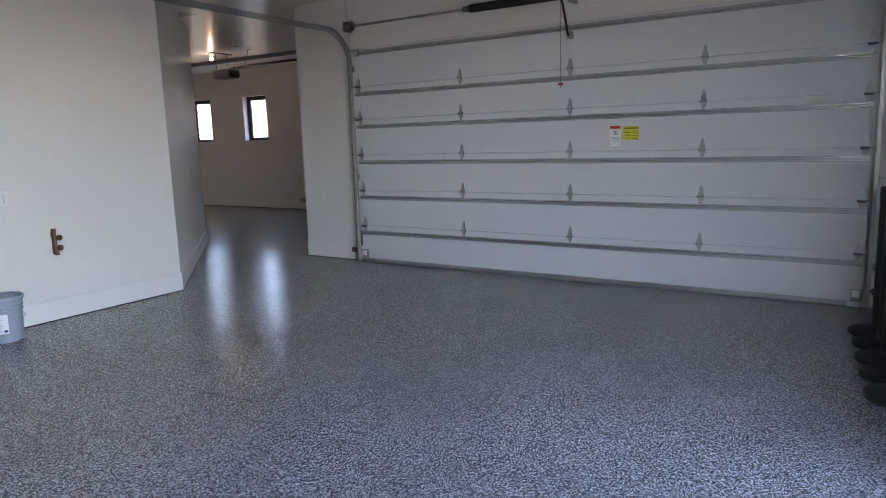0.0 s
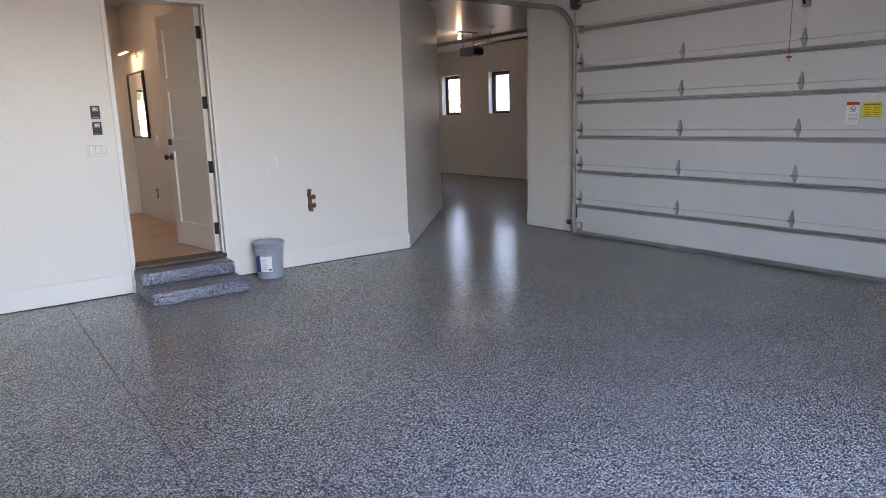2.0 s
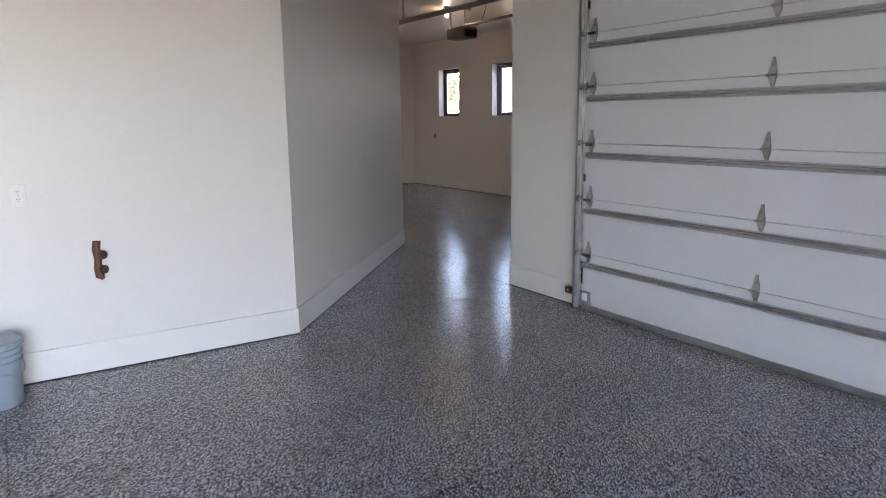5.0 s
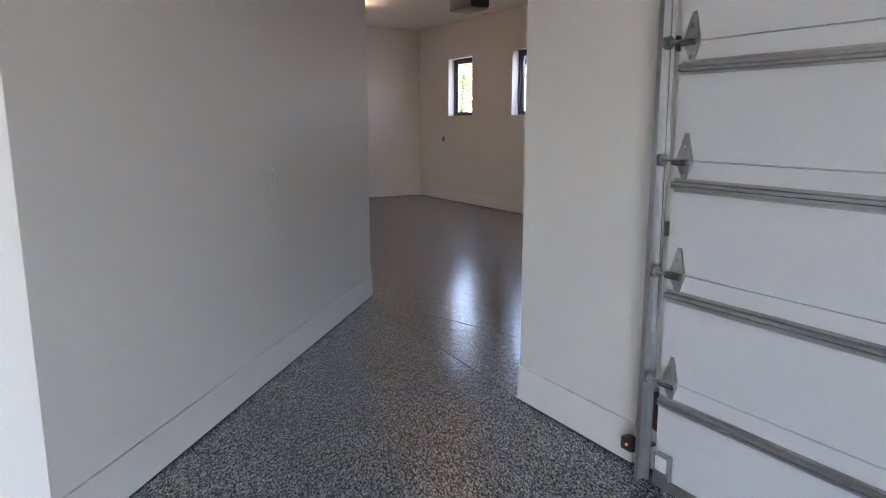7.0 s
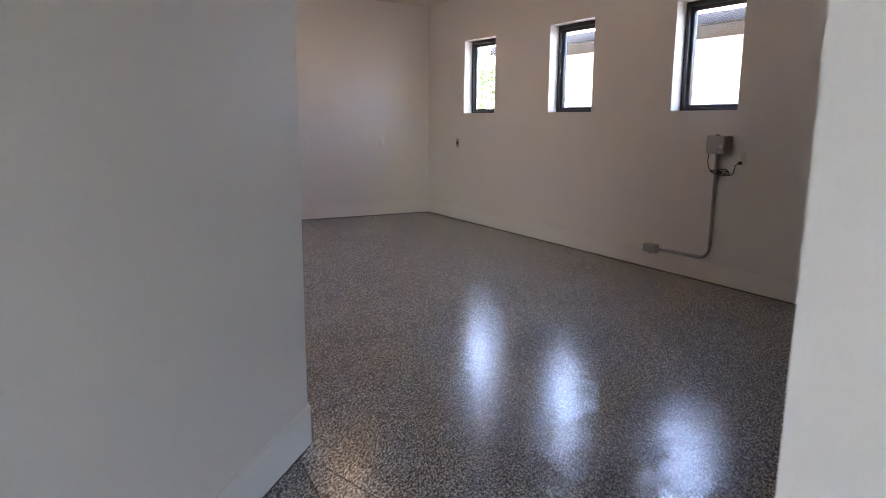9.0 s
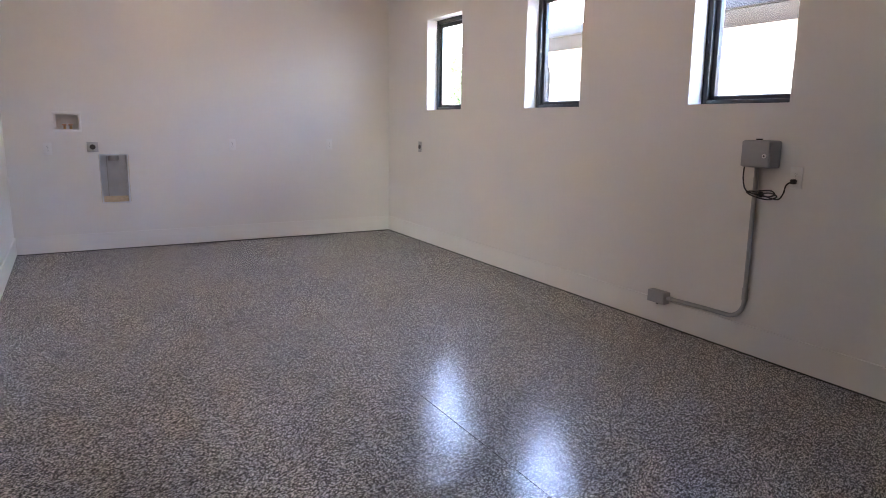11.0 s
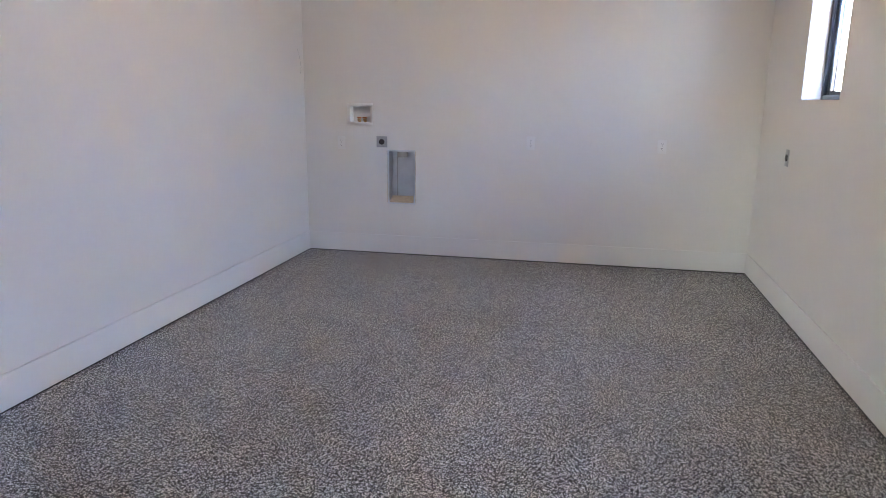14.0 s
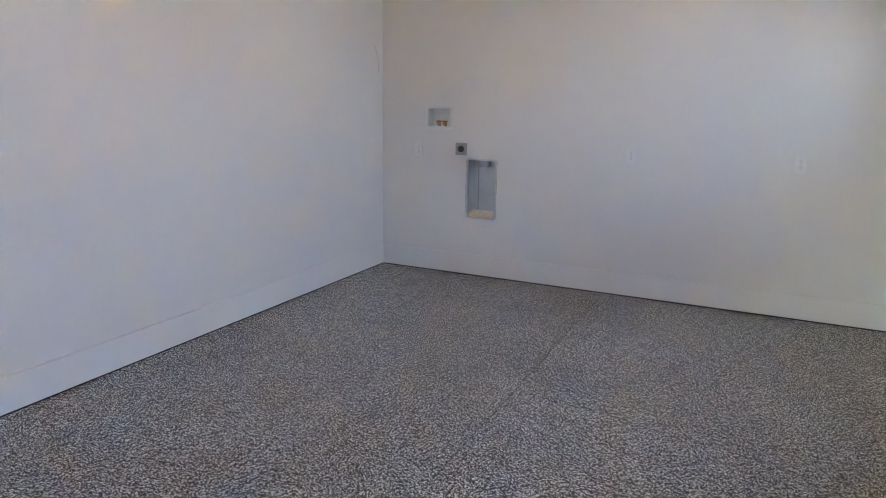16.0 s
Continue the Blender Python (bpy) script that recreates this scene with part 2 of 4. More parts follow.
LEDO = glow("led_orange", (1.0, 0.25, 0.05), 0.06)


# ---- building helpers ----
def box(bm, x0, x1, y0, y1, z0, z1, bevel=0.0):
    r = bmesh.ops.create_cube(bm, size=1.0, matrix=Matrix.LocRotScale(((x0 + x1) / 2, (y0 + y1) / 2, (z0 + z1) / 2), None, (abs(x1 - x0), abs(y1 - y0), abs(z1 - z0))))
    if bevel:
        edges = list({e for v in r["verts"] for e in v.link_edges})
        bmesh.ops.bevel(bm, geom=edges, offset=bevel, segments=2, profile=0.5, affect="EDGES")
    return bm


def B(*a, bevel=0.0):
    return box(bmesh.new(), *a, bevel=bevel)


def cyl(bm, p0, p1, r0, r1=None, n=16):
    p0, p1 = Vector(p0), Vector(p1)
    d = p1 - p0
    m = Matrix.Translation((p0 + p1) / 2) @ d.to_track_quat("Z", "Y").to_matrix().to_4x4()
    bmesh.ops.create_cone(bm, cap_ends=True, segments=n, radius1=r0, radius2=r0 if r1 is None else r1, depth=d.length, matrix=m)
    return bm


def C(*a, **k):
    return cyl(bmesh.new(), *a, **k)


def prism(bm, poly, axis, a, b):
    """A polygon of pairs, drawn out along an axis from a to b."""
    def place(u, v, w):
        return {"x": (w, u, v), "y": (u, w, v), "z": (u, v, w)}[axis]
    lo, hi = [bm.verts.new(place(u, v, a)) for u, v in poly], [bm.verts.new(place(u, v, b)) for u, v in poly]
    faces = [bm.faces.new(lo), bm.faces.new(hi)]
    for i in range(len(poly)):
        j = (i + 1) % len(poly)
        faces.append(bm.faces.new((lo[i], lo[j], hi[j], hi[i])))
    bmesh.ops.recalc_face_normals(bm, faces=faces)
    return bm


def P(*a):
    return prism(bmesh.new(), *a)


def lathe(bm, profile, n=32, center=(0, 0)):
    """A turned shape about a vertical axis from (radius, height) pairs."""
    rings = []
    for r, z in profile:
        if r < 1e-6:
            rings.append([bm.verts.new((center[0], center[1], z))])
        else:
            rings.append([bm.verts.new((center[0] + r * math.cos(2 * math.pi * i / n), center[1] + r * math.sin(2 * math.pi * i / n), z)) for i in range(n)])
    for a, b in zip(rings, rings[1:]):
        for i in range(n):
            j = (i + 1) % n
            if len(a) == 1 and len(b) == 1:
                continue
            if len(a) == 1:
                bm.faces.new((a[0], b[i], b[j]))
            elif len(b) == 1:
                bm.faces.new((a[i], a[j], b[0]))
            else:
                bm.faces.new((a[i], a[j], b[j], b[i]))
    bmesh.ops.recalc_face_normals(bm, faces=bm.faces[:])
    return bm


def tube(bm, pts, r, n=8):
    """A bent rod through the points."""
    pts = [Vector(p) for p in pts]
    rings = []
    side = None
    for i, p in enumerate(pts):
        d = (pts[min(i + 1, len(pts) - 1)] - pts[max(i - 1, 0)]).normalized()
        if side is None:
            side = d.orthogonal().normalized()
        side = (side - side.dot(d) * d).normalized()
        up = d.cross(side)
        rings.append([bm.verts.new(p + r * (math.cos(2 * math.pi * k / n) * side + math.sin(2 * math.pi * k / n) * up)) for k in range(n)])
    for a, b in zip(rings, rings[1:]):
        for k in range(n):
            bm.faces.new((a[k], a[(k + 1) % n], b[(k + 1) % n], b[k]))
    bm.faces.new(rings[0]), bm.faces.new(rings[-1])
    bmesh.ops.recalc_face_normals(bm, faces=bm.faces[:])
    return bm


def smooth_path(pts, per=8):
    """Points of a smooth curve through the given ones."""
    pts = [Vector(p) for p in pts]
    out = []
    for i in range(len(pts) - 1):
        p0, p1, p2, p3 = pts[max(i - 1, 0)], pts[i], pts[i + 1], pts[min(i + 2, len(pts) - 1)]
        for k in range(per):
            t = k / per
            out.append(0.5 * (2 * p1 + (p2 - p0) * t + (2 * p0 - 5 * p1 + 4 * p2 - p3) * t * t + (3 * p1 - p0 - 3 * p2 + p3) * t ** 3))
    return out + [pts[-1]]


def mesh_of(name, bm, material, smooth=False):
    me = bpy.data.meshes.new(name)
    bm.to_mesh(me)
    bm.free()
    me.materials.append(material)
    if smooth:
        me.set_sharp_from_angle(angle=radians(40))
    return me


def part(name, bm, material, parent, label="", smooth=True):
    ob = new(name, mesh_of(name, bm, material, smooth))
    ob.parent = parent
    return tagged(ob, label=label)


def thing(name, m, label, category, group=""):
    ob = new(name)
    ob.empty_display_size = 0.1
    ob.matrix_world = m
    return tagged(ob, label, category, group)


def solid(name, bm, material, label, category, m=None, group="", smooth=True):
    ob = new(name, mesh_of(name, bm, material, smooth))
    if m is not None:
        ob.matrix_world = m
    return tagged(ob, label, category, group)


def structure(name, bm, material, label=""):
    return tagged(new(name, mesh_of(name, bm, material)), label=label, kind="structure")


def with_holes(bm, axis, a, b, u0, u1, z0, z1, holes):
    """A wall across an axis from a to b, over u and z, with rectangular holes (u0, u1, z0, z1)."""
    us = sorted({u0, u1, *[h[0] for h in holes], *[h[1] for h in holes]})
    for p, q in zip(us, us[1:]):
        cuts = sorted((h[2], h[3]) for h in holes if h[0] < (p + q) / 2 < h[1])
        z = z0
        for lo, hi in cuts + [(z1, z1)]:
            if lo > z + 1e-6:
                box(bm, a, b, p, q, z, lo) if axis == "x" else box(bm, p, q, a, b, z, lo)
            z = hi
    return bm


# ---- structure: the two garage bays and the passage between them ----
YA, XB, XD = 5.607, 6.365, 6.315
XE, YN, YS2 = 10.53, 14.41, 5.85         # second bay: window wall, far wall, near wall
CX, CY, DX, DY = 4.352, 5.607, 6.583, 8.067   # the slanted passage wall, end to end
H = 2.95                                  # ceiling height
DOOR_HOLE = (1.53, 2.322, 0.0, 2.445)
WINDOWS = ((12.68, 13.41), (10.895, 11.605), (9.16, 9.85))
WZ0, WZ1 = 1.45, 2.375

bm = bmesh.new()
with_holes(bm, "y", YA, YA + 0.15, -3.2, 2.6, 0, H, [DOOR_HOLE])
prism(bm, [(2.6, YA), (CX, CY), (4.28, YA + 0.15), (2.6, YA + 0.15)], "z", 0, H)
structure("wall_house", bm, WALL, "smooth white painted drywall towards the house")
structure("wall_slanted", P([(CX, CY), (DX, DY), (6.433, 8.13), (4.28, YA + 0.15)], "z", 0, H), WALL, "slanted white drywall of the passage")
structure("wall_west", P([(DX, DY), (DX, YN + 0.15), (6.433, YN + 0.15), (6.433, 8.13)], "z", 0, H), WALL, "white drywall of the far bay")
structure("wall_north", with_holes(bmesh.new(), "y", YN, YN + 0.15, DX, XE + 0.2, 0, H, [(7.02, 7.215, 1.21, 1.358), (7.386, 7.622, 0.488, 0.958)]), WALL, "white drywall with recessed laundry boxes")
structure("wall_east", with_holes(bmesh.new(), "x", XE, XE + 0.2, YS2 - 0.15, YN, 0, H, [(a, b, WZ0, WZ1) for a, b in WINDOWS]), WALL, "white drywall with three small windows")
structure("wall_south_bay", B(XB + 0.15, XE, YS2 - 0.15, YS2, 0, H), WALL)
bm = bmesh.new()
rc = [(XB + 0.035 - 0.035 * math.cos(radians(t)), 5.085 - 0.035 * math.sin(radians(t))) for t in range(0, 91, 15)]
prism(bm, [(XB, YS2)] + rc + [(XB + 0.15, 5.05), (XB + 0.15, YS2)], "z", 0, H)
box(bm, XB + 0.035, XB + 0.15, 4.90, 5.05, 0, 2.37)
box(bm, XB, XB + 0.15, 0.06, 5.05, 2.37, H)
box(bm, XB, XB + 0.15, -0.46, 0.06, 0, H)
structure("wall_garage_door", bm, WALL, "white drywall round the garage door")
# stop added behind the door edge to block outside light from leaking in
structure("trim", B(XD + 0.047, XB + 0.0345, 4.9002, 4.938, 0.0, 2.3698), TRIM)
structure("wall_south", with_holes(bmesh.new(), "y", -0.61, -0.46, -3.2, XB + 0.15, 0, H, [(-0.1, 3.2, 0.0, 2.6)]), WALL)
structure("wall_end", B(-3.35, -3.2, -0.61, YA + 0.15, 0, H), WALL)
bm = bmesh.new()
box(bm, -3.35, XB + 0.15, -0.75, YS2 - 0.15, H, H + 0.12)
box(bm, 4.2, XE + 0.2, YS2 - 0.15, YN + 0.15, H, H + 0.12)
structure("ceiling", bm, CEIL, "smooth satin white ceiling")
# closed roof over the house, unseen from within, added to shade the ground outside
structure("roof", P([(-0.9, H + 0.13), (-0.9, H + 0.3), (8.6, 5.6), (18.4, H + 0.3), (18.4, H + 0.13)], "x", -3.6, XB + 0.3), ROOF)
structure("roof", P([(XB + 0.31, H + 0.13), (XB + 0.31, H + 1.6), (XE + 0.35, H + 0.3), (XE + 0.35, H + 0.13)], "y", YS2 - 0.3, YN + 0.4), ROOF)


def baseboard(bm, x0, y0, x1, y1, nx, ny, h=0.178, t=0.012):
    """A board along a wall's foot; (nx, ny) points into the room."""
    prism(bm, [(x0 + nx * 0.0005, y0 + ny * 0.0005), (x1 + nx * 0.0005, y1 + ny * 0.0005), (x1 + nx * t, y1 + ny * t), (x0 + nx * t, y0 + ny * t)], "z", 0.010, h)


sl = Vector((DX - CX, DY - CY)).normalized()
for x0, y0, x1, y1, nx, ny in (
    (-3.2, YA, 1.495, YA, 0, -1), (2.36, YA, CX + 0.004, YA, 0, -1), (CX, CY, DX, DY, sl.y, -sl.x), (DX, DY - 0.004, DX, YN, 1, 0),
    (DX, YN, XE, YN, 0, -1), (XE, YN, XE, YS2, -1, 0), (XB, YS2, XB, 5.09, -1, 0), (XB, -0.2, XB, -0.46, -1, 0),
):
    structure("baseboard", (lambda b: (baseboard(b, x0, y0, x1, y1, nx, ny), b)[1])(bmesh.new()), TRIM, "tall flat white baseboard")

# dark-coloured strip filling the gap where the coated floor meets the boards
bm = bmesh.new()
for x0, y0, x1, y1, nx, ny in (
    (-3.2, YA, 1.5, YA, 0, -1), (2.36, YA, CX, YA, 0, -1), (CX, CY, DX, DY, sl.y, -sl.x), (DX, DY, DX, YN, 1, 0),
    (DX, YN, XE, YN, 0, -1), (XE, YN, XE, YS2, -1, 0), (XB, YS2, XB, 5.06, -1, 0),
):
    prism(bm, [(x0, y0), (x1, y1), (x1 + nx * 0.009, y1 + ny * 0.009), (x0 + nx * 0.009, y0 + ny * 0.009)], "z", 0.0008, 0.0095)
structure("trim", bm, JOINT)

# coated slabs with sawn joints between them
floor = structure("floor", B(-3.35, XE + 0.2, -0.75, YN + 0.15, -0.05, -0.012), JOINT, "grey flake epoxy floor with sawn joints")
G = 0.002
for xs, ys in (((-3.35, 0.975, 2.685, 6.46), (-0.75, 1.50, 3.42, 5.70)), ((6.46, 8.55, XE + 0.2), (10.32, 12.38, YN + 0.15))):
    for xa, xb in zip(xs, xs[1:]):
        for ya, yb in zip(ys, ys[1:]):
            part("slab", B(xa + G, xb - G, ya + G, yb - G, -0.012, 0.0), FLAKES, floor, smooth=False)
part("slab", B(6.46 + G, XE + 0.2, 5.10, 5.70 - G, -0.012, 0.0), FLAKES, floor, smooth=False)
part("slab", B(8.55 + G, XE + 0.2, 5.70 + G, 10.32 - G, -0.012, 0.0), FLAKES, floor, smooth=False)
# the passage joint runs askew from the end of the slanted wall
part("slab", prism(bmesh.new(), [(4.0, 5.70 + G), (6.36, 5.70 + G), (6.36, 5.868), (5.25, 6.714), (4.0, 7.667)], "z", -0.012, 0.0), FLAKES, floor, smooth=False)
part("slab", prism(bmesh.new(), [(6.357, 5.876), (6.516, 8.06), (4.0, 8.06), (4.0, 7.673)], "z", -0.012, 0.0), FLAKES, floor, smooth=False)
part("slab", prism(bmesh.new(), [(6.362, 5.70 + G), (7.23 - G, 5.70 + G), (6.522 - G, 8.05), (6.362, 5.87)], "z", -0.012, 0.0), FLAKES, floor, smooth=False)
part("slab", prism(bmesh.new(), [(7.23 + G, 5.70 + G), (8.55 - G, 5.70 + G), (8.55 - G, 10.32 - G), (6.46, 10.32 - G), (6.46, 8.27), (6.522 + G, 8.06)], "z", -0.012, 0.0), FLAKES, floor, smooth=False)

# outside
structure("ground", B(-400, 400, -400, 400, -0.35, -0.055), CONCRETE, "dry sandy ground in sunlight")


# ---- windows of the far bay ----
for k, (a, b) in enumerate(WINDOWS):
    win = tagged(new("window_%d" % (k + 1)), "small black-framed casement window in a deep white reveal", "window", "row of small windows", "structure")
    xf = XE + 0.115
    for name, (y0, y1, z0, z1) in (("window_frame", (a, a + 0.042, WZ0, WZ1)), ("window_frame", (b - 0.042, b, WZ0, WZ1)), ("window_frame", (a + 0.042, b - 0.042, WZ0, WZ0 + 0.028)), ("window_frame", (a + 0.042, b - 0.042, WZ1 - 0.042, WZ1))):
        part(name, B(xf, xf + 0.075, y0, y1, z0, z1, bevel=0.003), FRAME, win)
    for y0, y1, z0, z1 in ((a + 0.042, a + 0.078, WZ0 + 0.028, WZ1 - 0.042), (b - 0.078, b - 0.042, WZ0 + 0.028, WZ1 - 0.042), (a + 0.078, b - 0.078, WZ0 + 0.028, WZ0 + 0.055), (a + 0.078, b - 0.078, WZ1 - 0.078, WZ1 - 0.042)):
        part("sash", B(xf + 0.022, xf + 0.062, y0, y1, z0, z1, bevel=0.003), FRAME, win)
    pane = part("pane", B(xf + 0.038, xf + 0.044, a + 0.078, b - 0.078, WZ0 + 0.055, WZ1 - 0.078), GLASS, win, smooth=False)
    pane.visible_shadow = False
    part("window_latch", B(xf + 0.008, xf + 0.022, b - 0.036, b - 0.016, WZ0 + 0.30, WZ0 + 0.42, bevel=0.003), FRAME, win)


# ---- the closed garage door ----
Y0, Y1 = 0.015, 4.94
JOINTS = [0.0, 0.43, 0.831, 1.227, 1.62, 1.977, 2.385]
gd = thing("garage_door", pose(XD, 0, 0), "closed white steel sectional garage door with galvanized struts", "garage door")
for z0, z1 in zip(JOINTS, JOINTS[1:]):
    s = bmesh.new()
    prism(s, [(0.0, z0 + 0.003), (0.005, z0 + 0.0012), (0.007, z0), (0.046, z0), (0.046, z1), (0.007, z1), (0.005, z1 - 0.0012), (0.0, z1 - 0.003)], "y", Y0, Y1)
    part("section", s, STEELP, gd, smooth=False)
prof = [(0.0, -0.032), (-0.003, -0.032), (-0.003, -0.019), (-0.020, -0.015), (-0.020, -0.004), (-0.016, -0.001), (-0.016, 0.001), (-0.020, 0.004), (-0.020, 0.015), (-0.003, 0.019), (-0.003, 0.032), (0.0, 0.032)]
for z in [j - 0.084 for j in JOINTS[1:-1]] + [2.335]:
    part("strut", P([(x - 0.0005, z + 0.74 * w) for x, w in prof], "y", Y0 + 0.01, Y1 - 0.01), GALV, gd, "galvanized ribbed strut", smooth=False)
part("bottom_seal", P([(-0.006, 0.052), (-0.006, 0.016), (0.0, 0.004), (0.05, 0.004), (0.05, 0.0), (0.012, 0.0), (-0.012, 0.016), (-0.012, 0.052)], "y", Y0 + 0.10, Y1), GALV, gd, "grey bottom retainer and seal", smooth=False)


def hinge(y, z, wide, roller=0):
    """Folded steel hinge over a joint; at the ends it carries a roller."""
    hg = bmesh.new()
    for up in (1, -1):
        h0, h1 = (0.006, 0.095) if up > 0 else (0.006, 0.066)
        w0, w1 = wide, 0.008
        out0, out1 = (0.015, 0.003) if up > 0 else (0.015, 0.003)
        v = [(-out0, y - w0, z + up * h0), (-out0, y + w0, z + up * h0), (-out1, y + w1, z + up * h1), (-out1, y - w1, z + up * h1)]
        f = [hg.verts.new(c) for c in v]
        g = [hg.verts.new((c[0] + 0.0028, c[1], c[2])) for c in v]
        hg.faces.new(f), hg.faces.new(g[::-1])
        for i in range(4):
            hg.faces.new((f[i], g[i], g[(i + 1) % 4], f[(i + 1) % 4]))
        for s in (-1, 1):
            t = [hg.verts.new(c) for c in ((-out0, y + s * w0, z + up * h0), (-0.0008, y + s * w0, z + up * h0), (-0.0008, y + s * w1, z + up * h1), (-out1, y + s * w1, z + up * h1))]
            hg.faces.new(t)
        cyl(hg, (-0.012, y, z + up * 0.05), (-0.018, y, z + up * 0.05), 0.006, n=6)
    cyl(hg, (-0.020, y - wide - 0.006, z), (-0.020, y + wide + 0.006, z), 0.008, n=10)
    ob = part("hinge", hg, GALV, gd, "galvanized folded hinge", smooth=False)
    if roller:
        r = bmesh.new()
        cyl(r, (-0.030, y, z), (-0.030, y + roller * 0.085, z), 0.0055, n=8)
        cyl(r, (-0.030, y + roller * 0.07, z), (-0.030, y + roller * 0.088, z), 0.022, n=14)
        part("roller", r, GALV, ob)
        k = C((-0.030, y - 0.03, z - 0.006), (-0.030, y + 0.03, z - 0.006), 0.010, n=8)
        part("roller_sleeve", k, DARKSTEEL, ob)


for z in JOINTS[1:-1]:
    for y in (3.572, 2.395, 1.222):
        hinge(y, z, 0.024)
    hinge(4.888, z, 0.030, 1)
    hinge(0.060, z, 0.030, -1)
for y, s in ((4.892, 1), (0.058, -1)):
    k = bmesh.new()
    box(k, -0.024, -0.001, y - 0.035, y + 0.035, 0.05, 0.15, bevel=0.003)
    part("bottom_bracket", k, GALV, gd)
    part("bracket_label", B(-0.0262, -0.0242, y - 0.026, y + 0.026, 0.085, 0.14), LABELW, gd, "small white warning label")
    t = bmesh.new()
    box(t, -0.022, -0.001, y - 0.03, y + 0.03, 2.30, 2.375, bevel=0.003)
    cyl(t, (-0.035, y - 0.01, 2.37), (-0.035, y + s * 0.075, 2.37), 0.006, n=8)
    part("top_bracket", t, GALV, gd)
lab = part("warning_label", B(-0.003, -0.0006, 1.917, 2.017, 1.27, 1.45), LABELW, gd, "white safety label with red heading")
part("heading", B(-0.0045, -0.003, 1.919, 2.015, 1.422, 1.448), REDL, lab, smooth=False)
bm = bmesh.new()
for i in range(26):
    an = 2 * math.pi * i / 26
    a2 = 2 * math.pi * (i + 1) / 26
    f = [bm.verts.new((-0.0042, 1.967 + r * math.cos(q), 1.39 + r * math.sin(q))) for r, q in ((0.024, an), (0.024, a2), (0.019, a2), (0.019, an))]
    bm.faces.new(f)
part("prohibition_ring", bm, REDL, lab, smooth=False)
part("symbol", P([(1.955, 1.383), (1.961, 1.375), (1.980, 1.397), (1.974, 1.403)], "x", -0.0040, -0.003), INK, lab, smooth=False)
bm = bmesh.new()
for k in range(7):
    box(bm, -0.004, -0.003, 1.927, 2.007 - 0.012 * (k % 3 == 2), 1.285 + k * 0.010, 1.289 + k * 0.010)
part("text_bars", bm, INKG, lab, smooth=False)
lab = part("notice_label", B(-0.003, -0.0006, 1.755, 1.897, 1.32, 1.44), YELLOW, gd, "yellow notice label with dark text")
bm = bmesh.new()
box(bm, -0.004, -0.003, 1.765, 1.887, 1.417, 1.43)
for k in range(6):
    for s in (0, 1):
        box(bm, -0.004, -0.003, 1.767 + 0.064 * s, 1.819 + 0.064 * s - 0.008 * (k % 2), 1.33 + k * 0.0135, 1.334 + k * 0.0135)
part("text_bars", bm, mat("ink_olive", (0.22, 0.18, 0.02), 0.6), lab, smooth=False)


# ---- tracks of the garage doors ----
def track(name, pts, side, label, brackets, hang=()):
    """A steel channel along a smooth path in the plane across side (a unit vector), with wall brackets and hangers."""
    tr = thing(name, pose(0, 0, 0), label, "door track", "garage door tracks")
    bm = bmesh.new()
    side = Vector(side)
    sec = [(-0.027, 0.0), (-0.027, 0.028), (-0.024, 0.028), (-0.024, 0.003), (0.024, 0.003), (0.024, 0.020), (0.027, 0.020), (0.027, 0.0)]
    rings = []
    for i, p in enumerate(pts):
        d = (pts[min(i + 1, len(pts) - 1)] - pts[max(i - 1, 0)]).normalized()
        up = side.cross(d)
        rings.append([bm.verts.new(p + u * up + v * side) for u, v in sec])
    for a, b in zip(rings, rings[1:]):
        for k in range(len(sec)):
            bm.faces.new((a[k], a[(k + 1) % len(sec)], b[(k + 1) % len(sec)], b[k]))
    bm.faces.new(rings[0]), bm.faces.new(rings[-1])
    bmesh.ops.recalc_face_normals(bm, faces=bm.faces[:])
    part("rail", bm, GALV, tr)
    for b in brackets:
        part("bracket", B(*b, bevel=0.002), GALV, tr)
    for b in hang:
        part("hanger", B(*b, bevel=0.001), GALV, tr)
    return tr


def door_track_points(y, x_end):
    pts = [Vector((XD - 0.034, y, z)) for z in (0.012, 0.5, 1.0, 1.5, 2.0, 2.20)]
    r = 0.36
    for k in range(1, 13):
        a = radians(90 * k / 12)
        pts.append(Vector((XD - 0.034 - r + r * math.cos(a), y, 2.20 + r * math.sin(a))))
    pts += [Vector((x, y, 2.56 + 0.012 * (XD - 0.4 - x))) for x in (5.2, 4.4, x_end)]
    return pts


track("door_track", door_track_points(4.985, 3.4), (0, -1, 0), "galvanized curved track beside the closed garage door",
      [(XD - 0.034, XB + 0.0344, 4.987, 5.012, z, z + 0.05) for z in (0.30, 0.95, 1.60, 2.15)], [(3.75, 3.79, 4.985, 4.989, 2.60, H)])
track("door_track", door_track_points(-0.035, 3.9), (0, 1, 0), "galvanized curved track beside the closed garage door",
      [(XD - 0.034, XB - 0.0006, -0.062, -0.037, z, z + 0.05) for z in (0.30, 0.95, 1.60, 2.15)], [(4.25, 4.29, -0.039, -0.035, 2.60, H)])
track("door_track", [Vector((7.13, y, 2.57)) for y in (YS2 + 0.002, 7.2, 8.4, 9.6)], (-1, 0, 0), "galvanized overhead track of the second bay", [],
      [(7.131, 7.135, 8.9, 8.94, 2.58, H)])

